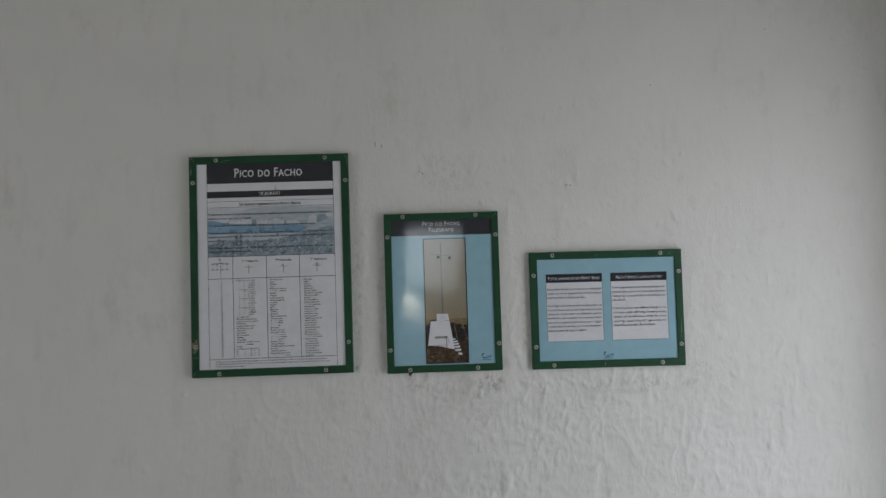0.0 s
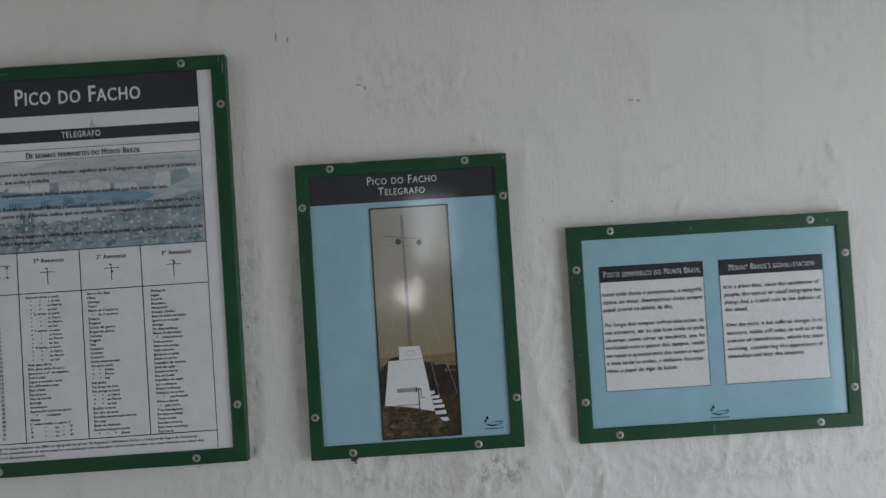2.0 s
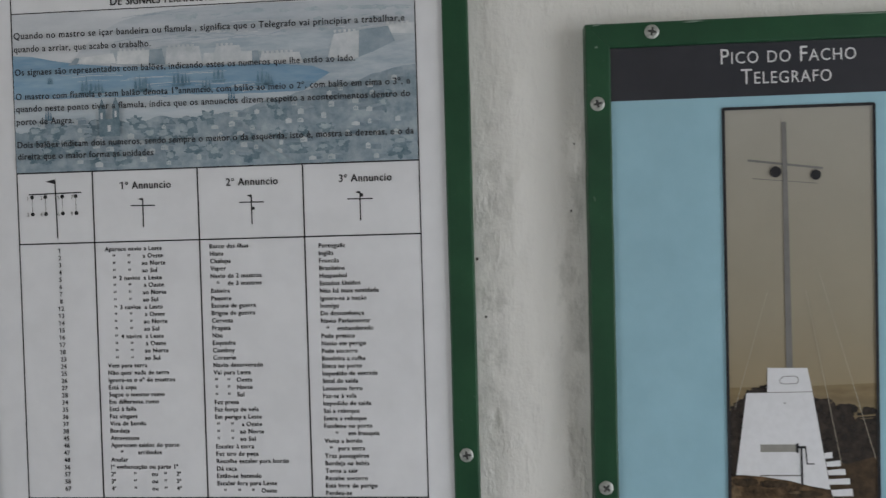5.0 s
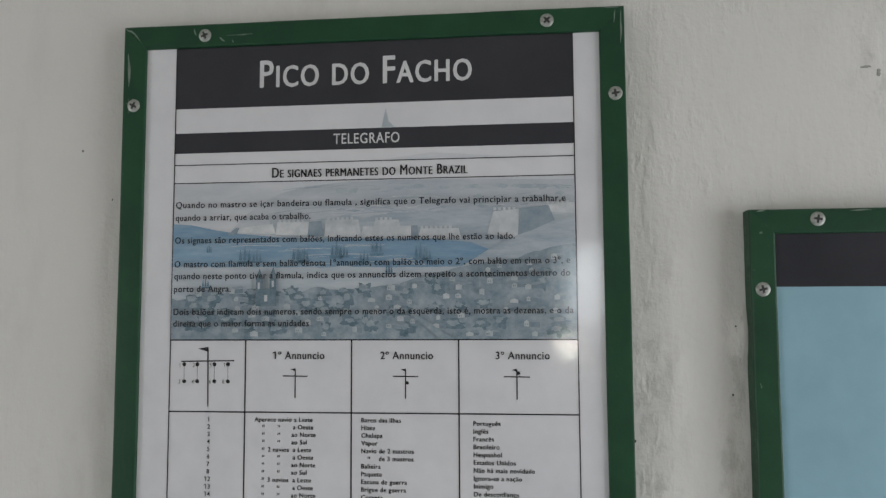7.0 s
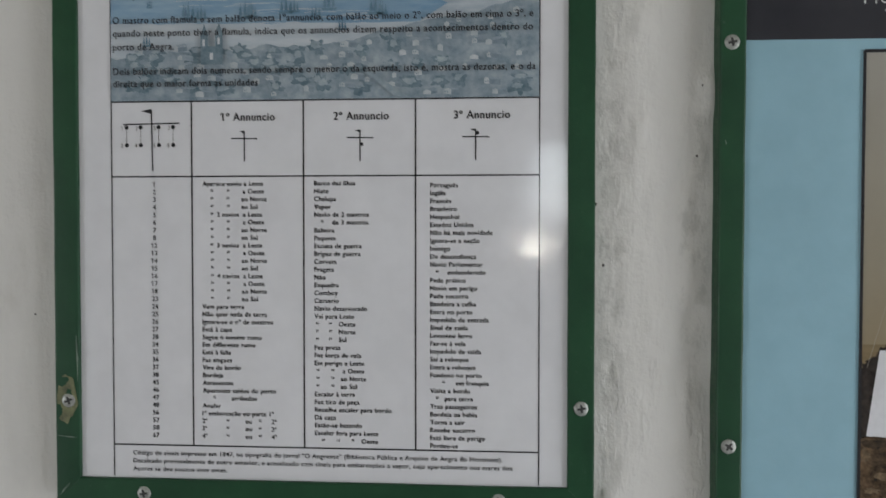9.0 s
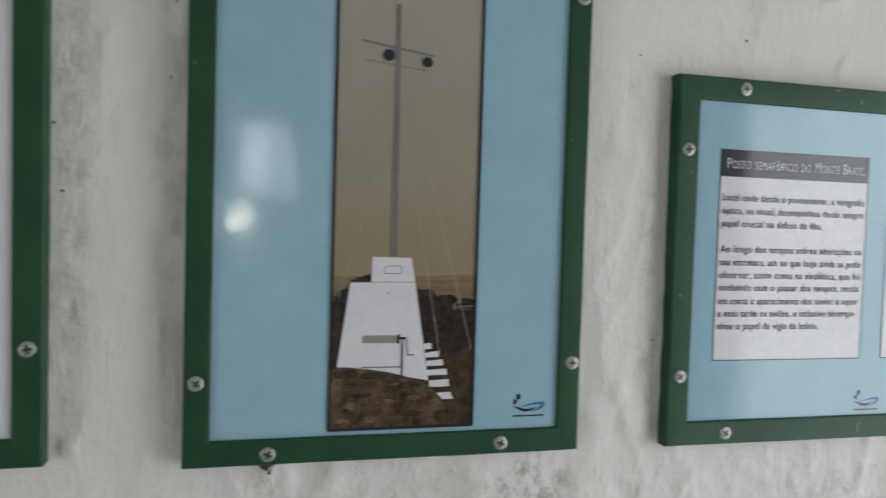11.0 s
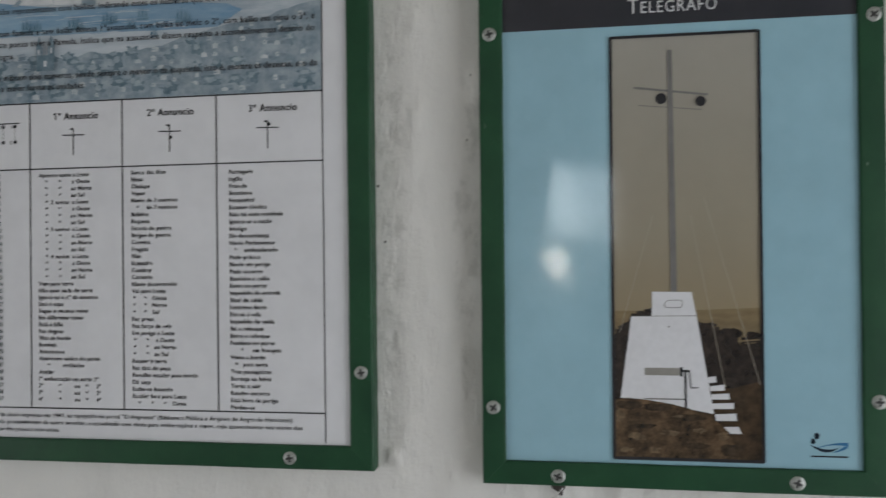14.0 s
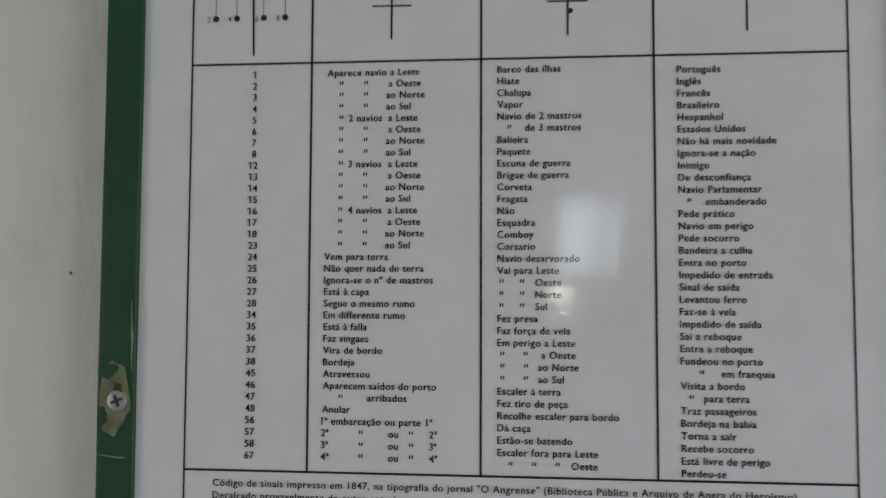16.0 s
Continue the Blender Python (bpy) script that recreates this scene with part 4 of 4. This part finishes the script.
printed("photo_drum", [bar(-19.6, 1.5, -95.5, -91.0)], PALEGREY, sheet, 5)
printed("photo_winch", [bar(1.0, 2.4, -96, -90.4), bar(2.0, 6.6, -93.4, -92.0), stroke((4.0, -92.5), (4.2, -115.2), 1.1), stroke((6.3, -92.6), (7.2, -102.7), 0.7), stroke((7.0, -102.7), (11.4, -102.6), 0.7)], INK, sheet, 6)
steps = [[(17.2, -99.6), (17.0, -96.2), (21.4, -95.6), (21.8, -99.2)], [(18.2, -104.4), (18.0, -101.6), (26.2, -100.5), (26.4, -104)], [(19, -109.4), (18.8, -106.4), (28.8, -105.6), (29.2, -109.2)],
         [(19.6, -115), (19.4, -111.8), (31.4, -111.2), (31.6, -114.8)], [(21.4, -122), (20.6, -118.2), (32.8, -117.4), (33.2, -121.8)], [(25.6, -129.4), (22.6, -125.6), (34.0, -125.2), (36.0, -129.4)]]
for s in steps:
    printed("photo_step", [s], WHITE, sheet, 5)
printed("photo_rock", [[(PX0, PZ0), (PX0, -110.4), (-30, -109.2), (-17, -110.4), (-4, -112.5), (6, -115), (17, -119), (24, -124), (29, -129), (33, -134), (35, PZ0)]], ROCK, sheet, 6, "brown printed boulder")
LICHEN = tint("photo_lichen", (0.05, 0.032, 0.018), (0.19, 0.135, 0.08), 210.0)
SHADY = tint("photo_rock_shade", (0.014, 0.010, 0.007), (0.075, 0.05, 0.03), 210.0)
for o in (blob(-29, -113.5, 7.5, 2.6, 2.2), blob(-12, -114.5, 8, 2.2, 4.4), blob(6, -120.5, 9, 2.0, 6.1), blob(30, -139, 6, 4, 1.4), blob(-20, -126, 7, 1.6, 8.4), blob(10, -137, 8, 2.0, 3.7)):
    printed("photo_rock_shade", [o], SHADY, sheet, 6.2)
for o in (blob(-34, -120, 2.6, 4.0, 1.1, 18, 0.8), blob(0.5, -119.6, 3.6, 0.9, 5.7, 18, 0.8), blob(25, -131, 3.2, 2.6, 7.3, 18, 0.8), blob(-24, -132, 4.5, 2.6, 2.9, 18, 0.9), blob(-5, -130, 5, 1.6, 6.6, 18, 0.9),
                         blob(-30, -140, 4, 1.6, 9.2, 18, 0.9), blob(12, -128, 3.6, 1.4, 4.9, 18, 0.9), blob(-14, -140, 3.4, 1.8, 3.1, 18, 0.9)):
    printed("photo_lichen", [o], LICHEN, sheet, 6.4)
printed("photo_border", [bar(PX0 - 0.3, PX1 + 0.3, PZ1 - 0.8, PZ1 + 1.0), bar(PX0 - 0.3, PX1 + 0.3, PZ0 - 1.1, PZ0 + 0.8), bar(PX0 - 1.1, PX0 + 0.7, PZ0 - 0.4, PZ1 + 0.4), bar(PX1 - 0.7, PX1 + 1.1, PZ0 - 0.4, PZ1 + 0.4)], INK, sheet, 7)
logo(sheet, 74, -139.6, 20.5)
scuffs(sign, [((-112, 148.5), (-110, 148), 0.9), ((-60, 161), (-48, 161.2), 0.6), ((20, 161.4), (70, 161.4), 0.5), ((112, 160), (115, 155), 0.6), ((-114, 60), (-113.6, 57), 0.6), ((-113, 161), (-108, 161.5), 0.8),
              ((106, 30), (106.4, 28), 0.6), ((113, 118), (117, 119), 1.0)])

# ---- sign with the two text boxes ----
C_SCREWS = [(-108.1, 113.2), (115.8, 112.8), (-148.2, 72.4), (152.4, 74.2), (-147.4, -73.4), (152.2, -75.0), (-112.0, -111.4), (111.6, -111.2)]
PRINT[:] = 1.0085, 2.2, 1.005, 1.2
sign, sheet = framed_sign(0.5775, 1.6556, 0.55, 0.3156, 0.2390, 0.0155, C_SCREWS, BLUE,
                          "wide pale blue bilingual text sign in a dark green frame", 0.002, 0.0006)
for x0, x1 in ((-123.9, -9.2), (8.6, 124.0)):
    printed("text_box", [bar(x0, x1, -64.5, 72.4)], WHITE, sheet, 1, "white printed text box")
    printed("box_band", [bar(x0, x1, 55.2, 72.4)], BAND, sheet, 2, "charcoal heading band")
    printed("box_border", [bar(x0 - 0.3, x1 + 0.3, -64.9, -64.3), bar(x0 - 0.3, x0 + 0.3, -64.5, 72.4), bar(x1 - 0.3, x1 + 0.3, -64.5, 72.4), bar(x0 - 0.3, x1 + 0.3, 72.1, 72.7)], INK, sheet, 3)
write(sheet, "Posto semafórico do Monte Brasil", -119.2, 60.6, 6.6, LETTER, right=-12.6, small_caps=True, bold=0.0, level=4)
write(sheet, "Mount Brasil's signal-station", 19.6, 60.3, 6.6, LETTER, right=114.6, small_caps=True, bold=0.0, level=4)
LEFT_TEXT = [("Local onde desde o povoamento, a telegrafia", 39.6, -11.6), ("óptica, ou visual, desempenhou desde sempre", 31.1, -12.0), ("papel crucial na defesa da ilha.", 22.7, -45.0),
             ("Ao longo dos tempos sofreu alterações na", 6.1, -12.0), ("sua estrutura, até ao que hoje ainda se pode", -2.4, -12.0), ("observar, assim como na sinalética, que foi", -10.8, -12.2),
             ("evoluindo com o passar dos tempos, tendo", -19.0, -12.8), ("em conta o aparecimento dos navios a vapor", -27.8, -13.0), ("e mais tarde os aviões, e inclusive desempe-", -36.0, -14.0),
             ("nhou o papel de vigia da baleia.", -44.3, -44.0)]
RIGHT_TEXT = [("It is a place that, since the settlement of", 40.4, 118.6), ("people, the optical or visual telegraphy has", 31.6, 120.4), ("always had a crucial role in the defence of", 23.1, 119.6),
              ("the island.", 15.0, 37.7), ("Over the years, it has suffered changes in its", -1.8, 119.5), ("structure, visible still today, as well as in the", -10.8, 119.4),
              ("science of identification, which has been", -19.3, 119.3), ("evolving, considering the appearance of", -28.2, 118.4), ("steamships and later the airplanes.", -36.3, 97.4)]
for lines, x in ((LEFT_TEXT, -121.6), (RIGHT_TEXT, 12.4)):
    for body, z, right in lines:
        write(sheet, body, x, z, 4.55, right=right, bold=0.012, level=4)
logo(sheet, -11.6, -98.6, 20.5)
scuffs(sign, [((154.5, -20), (152.0, -66), 0.7), ((-6, -106), (-8, -116), 0.5), ((-18, 113), (-18, 109), 0.6), ((135, 112.5), (135, 109.5), 0.9), ((70, 111.5), (71, 109), 0.5), ((84, 111), (84.4, 110.2), 0.8),
              ((-146, 59), (-145.5, 57), 0.7), ((-40, 117.4), (-36, 117.6), 0.6), ((-150, -20), (-149.6, -22), 0.6)])

# ---- small marks on the plaster ----
def wall_mark(name, x, z, rx, rz, seed, material, label=""):
    """A small chip or blot lying on the plaster, domed a little."""
    bm = bmesh.new()
    rim = []
    for px, pz in blob(x / MM, z / MM, rx, rz, seed, 14, 0.6):
        px, pz = px * MM, pz * MM
        rim.append(bm.verts.new((px, -rise(px, pz) - 0.0002, pz)))
    top = bm.verts.new((x, -rise(x, z) - 0.0007, z))
    for a, b in zip(rim, rim[1:] + rim[:1]):
        bm.faces.new((a, b, top)).smooth = True
    return part(name, bm, material, north, label)


SPECK = paint("dark_speck", (0.05, 0.045, 0.04), 0.8, 0.3, 300.0)
SMEAR = paint("grey_smear", (0.30, 0.30, 0.28), 0.8, 0.35, 200.0)
for k, (x, z, r) in enumerate(((0.687, 2.125, 1.1), (0.475, 1.802, 0.9), (0.397, 1.785, 0.5), (0.415, 1.603, 0.7), (0.688, 1.516, 0.6), (0.422, 1.727, 0.8), (-0.305, 1.900, 0.6), (-0.283, 1.867, 0.5),
                               (0.115, 1.747, 0.6), (0.062, 1.682, 0.8), (0.057, 1.718, 0.8), (-0.287, 1.645, 0.6), (0.117, 1.788, 0.5), (0.09, 1.51, 0.6), (0.60, 1.513, 0.6), (0.83, 1.56, 0.5), (0.30, 1.98, 0.4))):
    wall_mark("dirt_speck", x, z, r, r * 1.2, k * 1.7, SPECK)
for k, (x, z, rx, rz) in enumerate(((0.197, 1.9465, 3.2, 0.9), (0.204, 1.943, 1.2, 2.4), (0.503, 1.915, 3.2, 0.8), (0.511, 1.914, 2.6, 1.4), (0.107, 2.006, 0.9, 6.0), (0.120, 2.002, 0.8, 4.0), (0.935, 2.242, 2.6, 0.8))):
    wall_mark("scratch_mark", x, z, rx, rz, 40 + k * 2.3, SMEAR)
wall_mark("rust_blot", 0.1735, 1.5302, 4.6, 3.0, 9.9, RUST, "dark rusty blot under a screw")
wall_mark("rust_blot", 0.1748, 1.5262, 1.2, 1.6, 3.9, RUST)

# ---- behind the camera ----
GLINT_BULB = bpy.data.materials.new("glint_globe")
GLINT_BULB.use_nodes = True
glow = GLINT_BULB.node_tree.nodes["Principled BSDF"]
glow.inputs["Base Color"].default_value, glow.inputs["Roughness"].default_value = (0.9, 0.88, 0.82, 1), 0.25
glow.inputs["Emission Color"].default_value, glow.inputs["Emission Strength"].default_value = (1.0, 0.97, 0.86, 1), 75.0
ENAMEL = paint("white_enamel", (0.7, 0.7, 0.68), 0.35, 0.06, 60.0)


def turned(profile, n=28):
    """A solid of revolution about y: rows of radius and y."""
    bm = bmesh.new()
    rings = [[bm.verts.new((r * math.cos(2 * math.pi * k / n), y, r * math.sin(2 * math.pi * k / n))) for k in range(n)] for r, y in profile]
    for a, b in zip(rings, rings[1:]):
        for k in range(n):
            bm.faces.new((a[k], a[(k + 1) % n], b[(k + 1) % n], b[k])).smooth = True
    bm.faces.new(rings[0])
    bm.faces.new(rings[-1])
    return bm


JOINERY = paint("white_joinery", (0.62, 0.61, 0.58), 0.5, 0.1, 40.0)
# unseen window, added for the soft glare; its mullion splits that in two
window = tagged(new("window_1"), "added small white window, mullion set to split the glare", "window", kind="structure")
window.matrix_world = pose(0.28, YB - 0.045, 1.91)
for name, lo, hi in (("window_frame", (-0.17, -0.015, -0.21), (-0.14, 0.015, 0.21)), ("window_frame", (0.14, -0.015, -0.21), (0.17, 0.015, 0.21)),
                     ("window_frame", (-0.1398, -0.015, 0.18), (0.1398, 0.015, 0.21)), ("window_frame", (-0.1398, -0.015, -0.21), (0.1398, 0.015, -0.18)),
                     ("mullion", (0.045, -0.013, -0.1798), (0.085, 0.013, 0.1798))):
    bm = bmesh.new()
    add_box(bm, lo, hi, 0.003)
    part(name, bm, JOINERY, window)
# unseen lamp, added in place of a light that moved with the camera
lamp = tagged(new("glint_lamp"), "added globe lamp for the small glint on the signs", "lamp")
lamp.matrix_world = pose(0.16, YB, 1.64)
part("base_plate", turned([(0.05, 0.0), (0.05, 0.012), (0.044, 0.018), (0.022, 0.022), (0.022, 0.031)]), ENAMEL, lamp, "white enamelled base plate of the added lamp")
part("globe", turned([(0.02 * math.sin(a), 0.046 - 0.02 * math.cos(a)) for a in [math.pi * (0.17 + 0.82 * k / 12) for k in range(13)]]), GLINT_BULB, lamp, "glowing globe of the added glint lamp")
